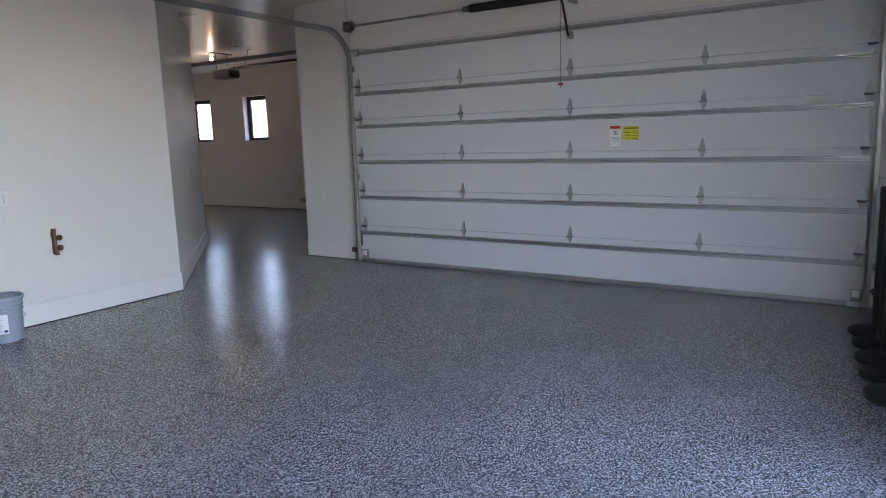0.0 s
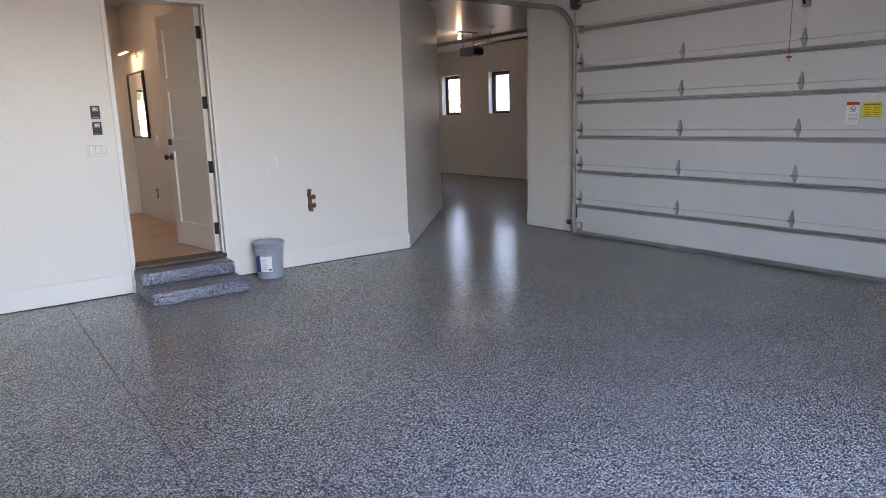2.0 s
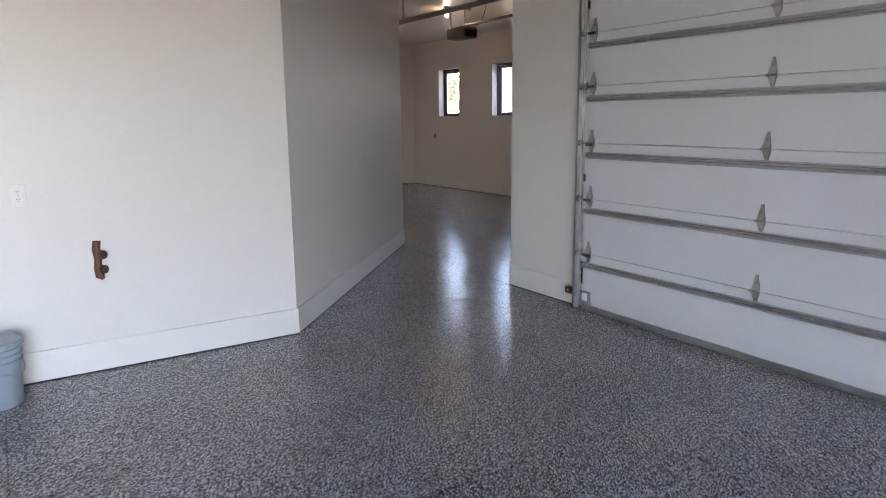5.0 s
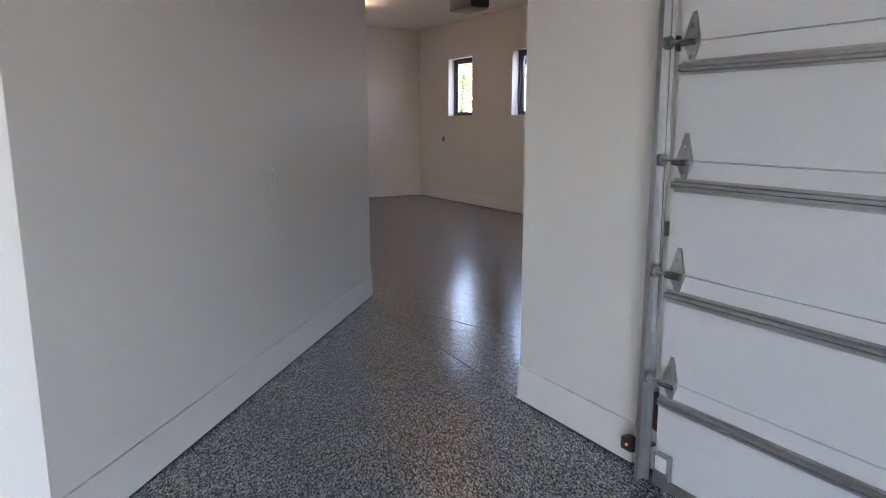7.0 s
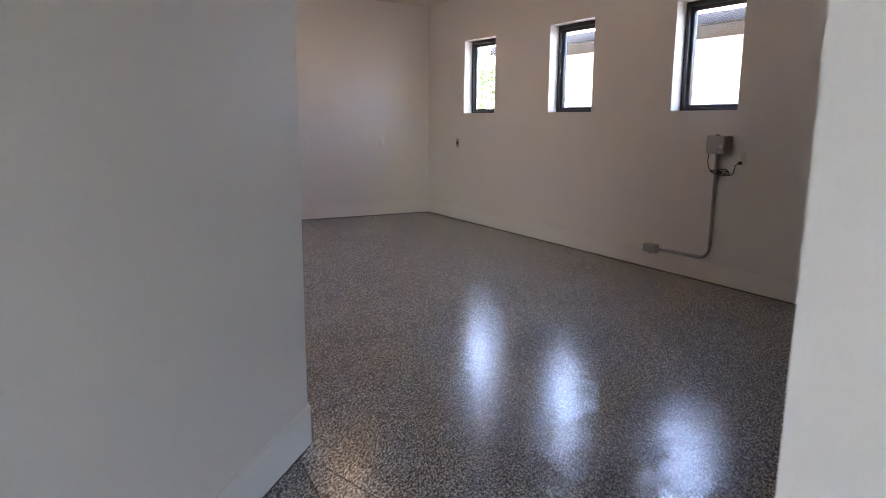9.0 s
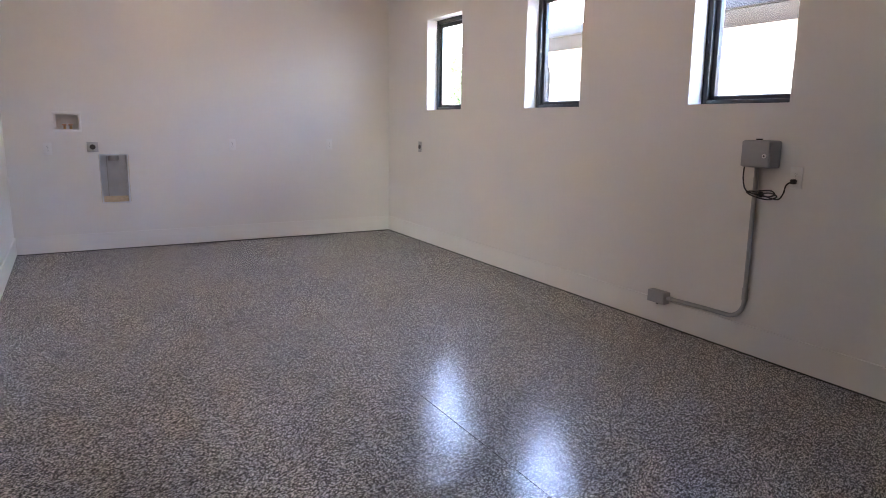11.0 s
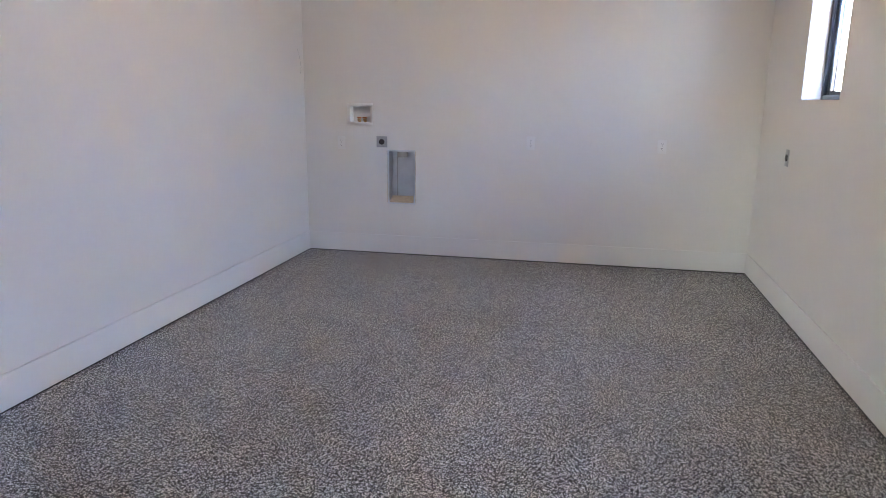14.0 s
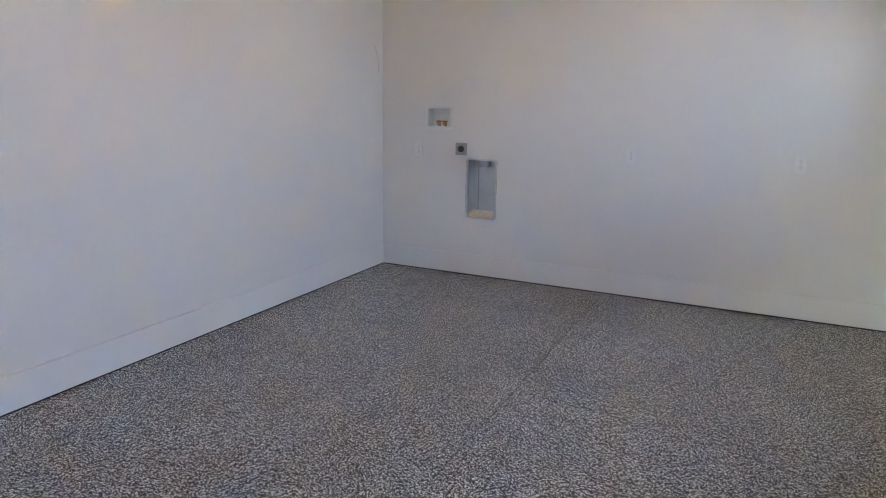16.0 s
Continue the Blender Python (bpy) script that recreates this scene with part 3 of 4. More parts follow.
ts = thing("torsion_spring", pose(XD - 0.06, 0.03, 2.615), "black torsion spring on a steel shaft over the garage door", "torsion spring")
part("shaft", C((0, -0.12, 0), (0, 4.99, 0), 0.0127, n=12), GALV, ts, "steel shaft")
bm = bmesh.new()
turns, n0, n1 = 62, 3.37, 2.40
tube(bm, [(0.034 * math.cos(2 * math.pi * k / 10), n0 + (n1 - n0) * k / (turns * 10), 0.034 * math.sin(2 * math.pi * k / 10)) for k in range(turns * 10 + 1)], 0.0075, 5)
part("spring", bm, RUBBER, ts)
bm = bmesh.new()
tube(bm, [(0.034 * math.cos(2 * math.pi * k / 10), 2.26 + (1.30 - 2.26) * k / (turns * 10), 0.034 * math.sin(2 * math.pi * k / 10)) for k in range(turns * 10 + 1)], 0.0075, 5)
part("spring", bm, RUBBER, ts)
for y in (3.40, 1.27):
    part("winding_cone", C((0, y - 0.04, 0), (0, y + 0.05, 0), 0.036, 0.026, n=14), DARKSTEEL, ts)
part("centre_bracket", B(-0.03, 0.113, 2.31, 2.35, -0.07, 0.07, bevel=0.003), GALV, ts)
for y in (4.90, 0.0):
    d = bmesh.new()
    cyl(d, (0, y - 0.035, 0), (0, y + 0.035, 0), 0.05, 0.056, n=18)
    cyl(d, (0, y + 0.035, 0), (0, y + 0.05, 0), 0.034, n=12)
    part("cable_drum", d, DARKSTEEL, ts)
    part("bearing_plate", B(-0.04, 0.113, y + 0.055, y + 0.062, -0.055, 0.055, bevel=0.002), GALV, ts)
part("cable", (lambda b: (cyl(b, (0.02, 4.93, -0.03), (0.06, 4.935, -2.55), 0.0018, n=5), b)[1])(bmesh.new()), DARKSTEEL, ts)

orail = thing("opener_rail", pose(0, 0, 0), "black opener rail and arm fixed to the garage door top", "door opener")
part("rail", B(3.1, XB - 0.06, 2.375, 2.42, 2.735, 2.775, bevel=0.004), BLACKMETAL, orail)
part("header_bracket", B(XB - 0.06, XB - 0.0006, 2.37, 2.425, 2.70, 2.81, bevel=0.003), GALV, orail)
part("hanger", B(3.5, 3.53, 2.395, 2.399, 2.775, H), GALV, orail)
part("trolley", B(5.93, 6.07, 2.368, 2.428, 2.69, 2.735, bevel=0.004), BLACK, orail)
bm = bmesh.new()
tube(bm, smooth_path([(6.01, 2.398, 2.70), (6.12, 2.398, 2.56), (6.21, 2.398, 2.40), (6.255, 2.395, 2.28), (6.285, 2.39, 2.262)], 5), 0.011, 6)
part("arm", bm, BLACKMETAL, orail)
part("door_bracket", B(6.27, XD - 0.0005, 2.36, 2.42, 2.235, 2.30, bevel=0.004), GALV, orail)
cord = part("pull_cord", C((6.0, 2.355, 2.70), (6.0, 2.355, 1.83), 0.0022, n=5), DARKSTEEL, orail)
part("pull_handle", B(5.99, 6.01, 2.334, 2.376, 1.812, 1.830, bevel=0.006), REDP, orail, "red emergency release handle")
part("handle_tail", C((6.0, 2.355, 1.812), (6.0, 2.355, 1.785), 0.003, n=6), REDP, orail)


# ---- sensors and torn openings at the foot of the garage door ----
for y, s, led in ((5.03, 1, LEDO), (-0.075, -1, LEDG)):
    sn = thing("safety_sensor", pose(XD - 0.02, y, 0.14), "small black door sensor with a glowing light beside the track", "sensor", "door sensors")
    part("sensor_body", B(-0.045, 0.0, -0.028, 0.028, -0.022, 0.028, bevel=0.006), BLACK, sn)
    part("eye", C((-0.012, -s * 0.028, 0.004), (-0.012, -s * 0.040, 0.004), 0.012, n=12), BLACK, sn)
    part("light", C((-0.044, -0.006, 0.006), (-0.049, -0.006, 0.006), 0.0055, n=8), led, sn)
    part("mount", B(-0.012, 0.1038 if y > 1 else 0.0688, -0.018, 0.018, -0.035, -0.022, bevel=0.002), GALV, sn)
    part("wire", tube(bmesh.new(), smooth_path([(0.0, 0, 0.02), (0.03, s * 0.02, 0.08), (0.05, s * 0.015, 0.16), (0.102 if y > 1 else 0.067, s * 0.0, 0.20)], 5), 0.0022, 5), mat("wire_tan", (0.55, 0.38, 0.2), 0.6), sn)
for y, z0, z1, w in ((5.025, 0.165, 0.345, 0.020), (-0.145, 0.12, 0.40, 0.045)):
    bm = bmesh.new()
    poly = [(y - w, z0), (y + w * 0.8, z0 + 0.01), (y + w, z0 + 0.07), (y + w * 0.7, (z0 + z1) / 2), (y + w, z1 - 0.02), (y - w * 0.6, z1), (y - w, z1 - 0.05)]
    solid("wall_cutout", prism(bm, poly, "x", (XB + 0.031) if y > 1 else XB - 0.004, (XB + 0.04) if y > 1 else XB + 0.01), BROWN, "torn brown drywall cutout beside the track", "wall damage", group="wall cutouts", smooth=False)
solid("wall_plate", B(XB - 0.012, XB - 0.0045, -0.165, -0.125, 0.25, 0.31, bevel=0.002), PLASTICW, "small white cover on the torn drywall", "wall plate")


# ---- steps and doorway to the house ----
for nm, y0, z0, z1 in (("lower", 5.0, 0.0, 0.104), ("upper", 5.335, 0.104, 0.209)):
    solid("step", B(1.517, 2.312, y0, YA - 0.0005, z0 + 0.0005, z1, bevel=0.012), STEPFLAKES, "doorway step coated in grey and blue flakes", "step", group="doorway steps")
structure("threshold", B(1.53, 2.322, YA - 0.045, YA + 0.15, 0.2095, 0.243, bevel=0.006), DARKWOOD, "dark stained wooden threshold")
door_trim = structure("door_frame_1", B(1.5, 1.5298, YA - 0.014, YA + 0.15, 0.0, 2.445), TRIM, "white painted door frame")
part("jamb", B(2.3222, 2.355, YA - 0.014, YA + 0.15, 0.0, 2.445), TRIM, door_trim)
part("head", B(1.5, 2.355, YA - 0.014, YA + 0.15, 2.4452, 2.478), TRIM, door_trim)
part("stop", B(2.308, 2.3218, YA + 0.03, YA + 0.075, 0.238, 2.444), TRIM, door_trim)
part("stop", B(1.5302, 1.544, YA + 0.03, YA + 0.075, 0.238, 2.444), TRIM, door_trim)
part("weatherstrip", B(2.314, 2.3218, YA + 0.0755, YA + 0.085, 0.238, 2.444), RUBBER, door_trim)

# leaf: local x along the leaf from the hinge, y its thickness
door = thing("house_door", pose(2.318, YA + 0.125, 0.243, 0, 0, 100.2), "open cream three-panel wooden door with black hardware", "door")
LW, LT, LH = 0.785, 0.045, 2.195
bm = bmesh.new()
st = 0.115
rails = ((0, 0.23), (0.93, 1.05), (1.50, 1.62), (LH - 0.13, LH))
box(bm, 0.002, st, 0, LT, 0, LH)
box(bm, LW - st, LW, 0, LT, 0, LH)
for a, b in rails:
    box(bm, st, LW - st, 0, LT, a, b)
part("leaf", bm, DOORP, door, smooth=False)
for (a, b), (c, d) in zip(rails, rails[1:]):
    part("panel", B(st, LW - st, 0.013, LT - 0.013, b, c), DOORP, door, smooth=False)
    bm = bmesh.new()
    for q in (0.0075, LT - 0.0125):
        for u0, u1, w0, w1 in ((st, LW - st, b, b + 0.008), (st, LW - st, c - 0.008, c), (st, st + 0.008, b + 0.008, c - 0.008), (LW - st - 0.008, LW - st, b + 0.008, c - 0.008)):
            box(bm, u0, u1, q, q + 0.005, w0, w1)
    part("moulding", bm, DOORP, door, smooth=False)
for z in (0.22, 0.79, 1.37, 1.98):
    hg = part("hinge", B(-0.003, 0.0015, 0.003, LT - 0.003, z - 0.055, z + 0.055, bevel=0.0008), BLACKMETAL, door, "black butt hinge")
    part("knuckle", C((-0.004, -0.006, z - 0.055), (-0.004, -0.006, z + 0.055), 0.008, n=10), BLACKMETAL, hg)
    part("jamb_leaf", B(-0.028, -0.004, -0.012, -0.008, z - 0.055, z + 0.055), BLACKMETAL, hg)
for s, q in ((1, LT), (-1, 0.0)):
    k = bmesh.new()
    cyl(k, (LW - 0.07, q, 0.87), (LW - 0.07, q + s * 0.009, 0.87), 0.030, n=20)
    cyl(k, (LW - 0.07, q, 0.87), (LW - 0.07, q + s * 0.045, 0.87), 0.010, n=12)
    bmesh.ops.create_uvsphere(k, u_segments=16, v_segments=10, radius=0.028, matrix=Matrix.Translation((LW - 0.07, q + s * 0.058, 0.87)) @ Matrix.Diagonal((1, 0.75, 1, 1)))
    part("knob", k, BLACKMETAL, door, "black round door knob")
    part("deadbolt", B(LW - 0.098, LW - 0.042, min(q, q + s * 0.016), max(q, q + s * 0.016), 0.985, 1.045, bevel=0.005), BLACKMETAL, door, "black square deadbolt")
part("sweep", B(0.003, LW - 0.002, 0.004, LT - 0.004, -0.006, -0.0002), RUBBER, door, "dark door sweep")


# ---- things on and by the house wall ----
bk = thing("bucket", pose(2.655, 5.385, 0.0, 0, 0, -34) @ Matrix.Diagonal((0.92, 0.92, 0.96, 1)), "grey-blue plastic pail with lid and a white and blue label", "bucket")
part("pail", lathe(bmesh.new(), [(0, 0.001), (0.125, 0.001), (0.129, 0.006), (0.138, 0.235), (0.146, 0.238), (0.146, 0.248), (0.140, 0.251), (0.141, 0.268), (0.149, 0.271), (0.149, 0.281), (0.142, 0.284), (0.143, 0.300), (0.150, 0.303), (0.150, 0.314), (0.144, 0.318), (0.145, 0.336), (0, 0.336)], 40), BUCKET, bk)
lid = part("lid", lathe(bmesh.new(), [(0.1455, 0.322), (0.155, 0.322), (0.157, 0.326), (0.157, 0.348), (0.153, 0.354), (0.146, 0.354), (0.143, 0.346), (0.136, 0.344), (0, 0.345)], 40), BUCKET, bk, "grey ribbed lid")
for k in range(16):
    a = 2 * math.pi * k / 16
    part("lid_tab", B(-0.011, 0.011, -0.003, 0.003, 0.326, 0.342), BUCKET, lid).matrix_basis = Matrix.Rotation(a, 4, "Z") @ Matrix.Translation((0, -0.159, 0))


def curved_patch(r0, r1, a0, a1, z0, z1, n=10):
    bm = bmesh.new()
    ro = [[bm.verts.new(((r0 + (r1 - r0) * (z - 0.006) / 0.229 + e) * math.cos(a0 + (a1 - a0) * i / n), (r0 + (r1 - r0) * (z - 0.006) / 0.229 + e) * math.sin(a0 + (a1 - a0) * i / n), z)) for i in range(n + 1)] for z in (z0, z1) for e in (0.0,)]
    for i in range(n):
        bm.faces.new((ro[0][i], ro[0][i + 1], ro[1][i + 1], ro[1][i]))
    return bm


label = part("label", curved_patch(0.1298, 0.1388, radians(-130), radians(-68), 0.075, 0.225), LABELW, bk, "torn white paper label")
part("label_band", curved_patch(0.1304, 0.1394, radians(-150), radians(-118), 0.07, 0.23), LABELB, bk, "dark blue label edge")
bm = curved_patch(0.1302, 0.1392, radians(-82), radians(-72), 0.085, 0.105, 4)
part("label_print", bm, LABELB, label)
for q in range(5):
    part("label_print", curved_patch(0.1302, 0.1392, radians(-112), radians(-88 - 3 * (q % 2)), 0.095 + q * 0.022, 0.101 + q * 0.022, 5), INKG, label)
hd = bmesh.new()
tube(hd, [(0.152 * math.cos(a), 0.152 * math.sin(a), 0.275 - 0.10 * math.sin(math.pi * k / 20)) for k, a in ((k, radians(-85 + 170 * k / 20)) for k in range(21))], 0.002, 5)
part("bail", hd, GALV, bk, "wire bail handle")
for a in (-85, 85):
    part("ear", C((0.14 * math.cos(radians(a)), 0.14 * math.sin(radians(a)), 0.275), (0.158 * math.cos(radians(a)), 0.158 * math.sin(radians(a)), 0.275), 0.014, n=12), BUCKET, bk)

vp = thing("pipe_valves", pose(3.205, YA, 0.649), "two aged copper valves in a torn brown wall slot", "pipe valve")
bm = bmesh.new()
prism(bm, [(-0.022, -0.10), (0.0, -0.112), (0.026, -0.105), (0.022, -0.06), (0.016, -0.02), (0.024, 0.02), (0.016, 0.06), (0.022, 0.108), (-0.020, 0.112), (-0.028, 0.06), (-0.020, 0.0), (-0.027, -0.05)], "y", -0.004, 0.01)
part("slot", bm, BROWN, vp, "torn brown drywall slot", smooth=False)
part("pipe", tube(bmesh.new(), smooth_path([(-0.004, -0.012, 0.10), (-0.004, -0.018, 0.0), (0.0, -0.018, -0.08), (0.012, -0.03, -0.105)], 5), 0.011, 10), COPPER, vp)
for z in (0.035, -0.048):
    v = bmesh.new()
    cyl(v, (-0.004, -0.012, z), (0.022, -0.045, z), 0.012, n=12)
    cyl(v, (0.016, -0.036, z), (0.026, -0.052, z), 0.024, n=16)
    cyl(v, (0.026, -0.052, z), (0.030, -0.058, z), 0.010, n=10)
    part("valve", v, mat("aged_brass", (0.13, 0.075, 0.055), 0.6, 0.4, vary=0.2), vp)


def wall_plate(name, m, kind, label, category, group=""):
    """A cover plate; local x across, z up, its front towards -y."""
    t = thing(name, m, label, category, group)
    w = {"triple": 0.082, "outlet": 0.036, "switch": 0.036, "round": 0.05, "slim": 0.036}[kind]
    h = {"round": 0.05}.get(kind, 0.058)
    metal = GALV if kind in ("round", "slim") else PLASTICW
    part("plate", B(-w, w, -0.006, -0.0004, -h, h, bevel=0.002), metal, t)
    if kind == "triple":
        for k in (-1, 0, 1):
            part("rocker_frame", B(k * 0.047 - 0.018, k * 0.047 + 0.018, -0.0075, -0.006, -0.036, 0.036), INKG, t)
            part("rocker", P([(-0.0125, 0.032), (-0.0076, 0.032), (-0.0076, -0.032), (-0.0085, -0.032), (-0.010, 0.0)], "x", k * 0.047 - 0.0155, k * 0.047 + 0.0155), PLASTICW, t, smooth=False)
    if kind == "switch":
        part("rocker", P([(-0.0115, 0.032), (-0.0061, 0.032), (-0.0061, -0.032), (-0.007, -0.032), (-0.009, 0.0)], "x", -0.0155, 0.0155), PLASTICW, t, smooth=False)
    if kind == "outlet":
        for z in (0.02, -0.02):
            rc = part("receptacle", C((0, -0.006, z), (0, -0.0078, z), 0.0165, n=20), PLASTICW, t)
            for x0, q in ((-0.007, 0.0045), (0.0045, 0.0045)):
                part("slot", B(x0, x0 + 0.0022, -0.0082, -0.0079, z - 0.002, z + 0.007), INK, rc, smooth=False)
            part("slot", C((0, -0.0079, z - 0.0085), (0, -0.0082, z - 0.0085), 0.0026, n=8), INK, rc)
        part("screw", C((0, -0.006, 0), (0, -0.0072, 0), 0.003, n=8), GALV, t)
    if kind in ("round", "slim"):
        part("socket", C((0, -0.006, 0), (0, -0.011, 0), 0.026 if kind == "round" else 0.024, n=24), BLACK, t, "round black power socket")
        for k in (-1, 1):
            part("screw", C((0, -0.006, k * 0.04), (0, -0.0075, k * 0.04), 0.0035, n=8), GALV, t)
    return t


wall_plate("switch_plate", pose(1.356, YA, 1.245), "triple", "white triple rocker switch plate beside the doorway", "switch plate")
wall_plate("power_outlet", pose(2.862, YA, 1.036), "outlet", "white duplex outlet on a white wall", "outlet", "wall outlets")
for z in (1.543, 1.415):
    kp = thing("door_control", pose(1.37, YA, z), "black garage door wall control with a small screen", "wall control", "door controls")
    part("control_body", B(-0.034, 0.034, -0.022, -0.0004, -0.052, 0.052, bevel=0.005), BLACK, kp)
    part("control_screen", B(-0.022, 0.022, -0.0235, -0.022, 0.008, 0.040, bevel=0.0006), SCREEN, kp, "pale grey screen")
    part("control_print", B(-0.016, 0.004, -0.0242, -0.0236, 0.020, 0.030), LABELW, kp, smooth=False)
    part("control_button", B(-0.026, 0.026, -0.026, -0.022, -0.034, -0.002, bevel=0.003), BLACK, kp)
    for k in (-1, 0, 1):
        part("button", C((k * 0.016, -0.022, -0.043), (k * 0.016, -0.0245, -0.043), 0.005, n=10), INKG, kp)


# ---- posts standing by the near wall ----
def stanchion(x, y):
    t = thing("stanchion", pose(x, y, 0), "black crowd-control post on a round rubber-edged base", "stanchion", "row of black posts")
    part("base", lathe(bmesh.new(), [(0, 0.0008), (0.155, 0.0008), (0.165, 0.006), (0.165, 0.026), (0.155, 0.034), (0.09, 0.042), (0.04, 0.05), (0.0, 0.05)], 36), RUBBER, t)
    part("post", C((0, 0, 0.045), (0, 0, 0.90), 0.032, n=20), BLACKMETAL, t)
    part("collar", C((0, 0, 0.048), (0, 0, 0.075), 0.042, 0.034, n=20), BLACK, t)
    part("belt_head", lathe(bmesh.new(), [(0, 0.90), (0.036, 0.90), (0.036, 0.985), (0.030, 0.995), (0, 0.997)], 20), BLACK, t)
    return t


post = stanchion(5.58, -0.09)
for x, y in ((5.29, -0.125), (4.98, -0.15), (4.67, -0.18), (4.34, -0.21)):
    copy_thing(post, pose(x, y, 0, 0, 0, 17 * x))


# ---- far bay: laundry wall ----
wb = thing("washer_box", pose(7.118, YN, 1.284), "recessed white washer supply box with two orange-capped brass valves", "utility box")
for b in ((-0.122, 0.122, 0.075, 0.099), (-0.122, 0.122, -0.098, -0.074), (-0.122, -0.097, -0.074, 0.075), (0.097, 0.122, -0.074, 0.075)):
    part("flange", B(b[0], b[1], -0.006, -0.0005, b[2], b[3], bevel=0.0015), PLASTICW, wb)
part("back", B(-0.097, 0.097, 0.085, 0.09, -0.074, 0.074), PLASTICW, wb)
for b in ((-0.0972, -0.094, -0.074, 0.074), (0.094, 0.0972, -0.074, 0.074)):
    part("side", B(b[0], b[1], 0.0, 0.085, b[2], b[3]), PLASTICW, wb)
part("floor_plate", B(-0.094, 0.094, 0.0, 0.085, -0.0738, -0.070), PLASTICW, wb)
part("top_plate", B(-0.094, 0.094, 0.0, 0.085, 0.070, 0.0738), PLASTICW, wb)
for x, cap, lab_ in ((-0.022, ORANGE, "orange"), (0.032, ORANGE, "orange")):
    v = bmesh.new()
    cyl(v, (x, 0.05, -0.070), (x, 0.05, -0.034), 0.013, n=12)
    cyl(v, (x, 0.05, -0.042), (x, 0.018, -0.048), 0.012, n=12)
    vv = part("valve", v, BRASS, wb, "brass supply valve")
    part("lever", B(x - 0.022, x + 0.018, 0.030, 0.060, -0.034, -0.024, bevel=0.003), cap, vv, lab_ + " valve lever")

db = thing("dryer_vent_box", pose(7.504, YN, 0.723), "recessed galvanized dryer vent box with a round duct collar", "vent box")
W2, H2 = 0.118, 0.235
for b in ((-W2 - 0.013, W2 + 0.013, H2, H2 + 0.013), (-W2 - 0.013, W2 + 0.013, -H2 - 0.013, -H2), (-W2 - 0.013, -W2, -H2, H2), (W2, W2 + 0.013, -H2, H2)):
    part("flange", B(b[0], b[1], -0.003, -0.0005, b[2], b[3]), ZINC, db)
part("back", B(-W2 + 0.003, W2 - 0.003, 0.10, 0.104, -H2 + 0.003, H2 - 0.003), ZINC, db)
for s in (-1, 1):
    part("side", B(*sorted((s * W2, s * (W2 - 0.003))), 0.0, 0.104, -H2 + 0.003, H2 - 0.003), ZINC, db)
part("floor_plate", P([(-0.0005, -H2), (0.10, -H2 + 0.05), (0.10, -H2 + 0.046), (0.003, -H2 - 0.0005)], "x", -W2 + 0.003, W2 - 0.003), DUST, db, "dusty sloped box floor")
part("top_plate", B(-W2 + 0.003, W2 - 0.003, 0.0, 0.104, H2 - 0.003, H2), ZINC, db)
col = bmesh.new()
cyl(col, (0.0, 0.052, H2 - 0.003), (0.0, 0.052, H2 - 0.055), 0.05, n=28)
part("duct_collar", col, GALV, db, "round duct collar")
part("fold", B(-0.066, -0.060, 0.094, 0.0995, -H2 + 0.05, H2 - 0.01), GALV, db)
for s in (-1, 1):
    edge = [(s * (W2 + 0.0132), -H2), (s * (W2 + 0.0132), H2)]
    edge += [(s * (W2 + 0.0145 + 0.005 * random.random()), H2 - 2 * H2 * k / 21) for k in range(22)]
    part("rough_edge", P(edge, "y", -0.0016, -0.0004), DUST, db, "rough plaster edge", smooth=False)

wall_plate("dryer_outlet", pose(7.322, YN, 1.041), "round", "grey steel dryer outlet plate with black socket", "outlet")
for x, z in ((6.934, 1.026), (8.674, 1.058), (9.771, 1.055)):
    wall_plate("power_outlet", pose(x, YN, z), "outlet", "white duplex outlet on a white wall", "outlet", "wall outlets")
wall_plate("range_outlet", pose(XE, 13.565, 1.052, 0, 0, -90), "slim", "steel plate with round black socket below the window", "outlet")
wall_plate("power_outlet", pose(XE, 9.073, 1.052, 0, 0, -90), "outlet", "white duplex outlet with a black cord plugged in", "outlet", "wall outlets")
ang = math.degrees(math.atan2(sl.y, sl.x))
wall_plate("power_outlet", pose(CX + sl.x * 1.647, CY + sl.y * 1.647, 1.065, 0, 0, ang), "outlet", "white duplex outlet on the slanted passage wall", "outlet", "wall outlets")

# faint wall crack near the corner, drawn as a thin grey tube
solid("loose_wire", tube(bmesh.new(), smooth_path([(DX + 0.003, 14.28, 1.85), (DX + 0.012, 14.30, 1.78), (DX + 0.012, 14.325, 1.71), (DX + 0.003, 14.335, 1.64)], 6), 0.0012, 5), INKG, "thin grey line of a faint crack on the white wall near the corner", "wire")

# ---- controller, conduit and cord under the window ----
ct = thing("irrigation_controller", pose(XE, 9.253, 1.175), "grey plastic controller box with a round lock above a conduit", "control box")
part("housing", B(-0.095, -0.0005, -0.08, 0.105, -0.078, 0.072, bevel=0.012), PLASTICG, ct)
part("door_panel", B(-0.102, -0.095, -0.074, 0.099, -0.072, 0.066, bevel=0.004), PLASTICG, ct)
lk = part("lock", C((-0.102, -0.048, -0.012), (-0.107, -0.048, -0.012), 0.012, n=16), PLASTICW, ct, "round white lock")
part("keyhole", C((-0.107, -0.048, -0.012), (-0.108, -0.048, -0.012), 0.0055, n=10), INK, lk)
part("gland", C((-0.05, 0.03, 0.072), (-0.05, 0.03, 0.080), 0.018, n=12), BLACK, ct)
cd = thing("conduit", pose(XE - 0.022, 0, 0), "grey plastic conduit bent along the wall to a junction box", "conduit")
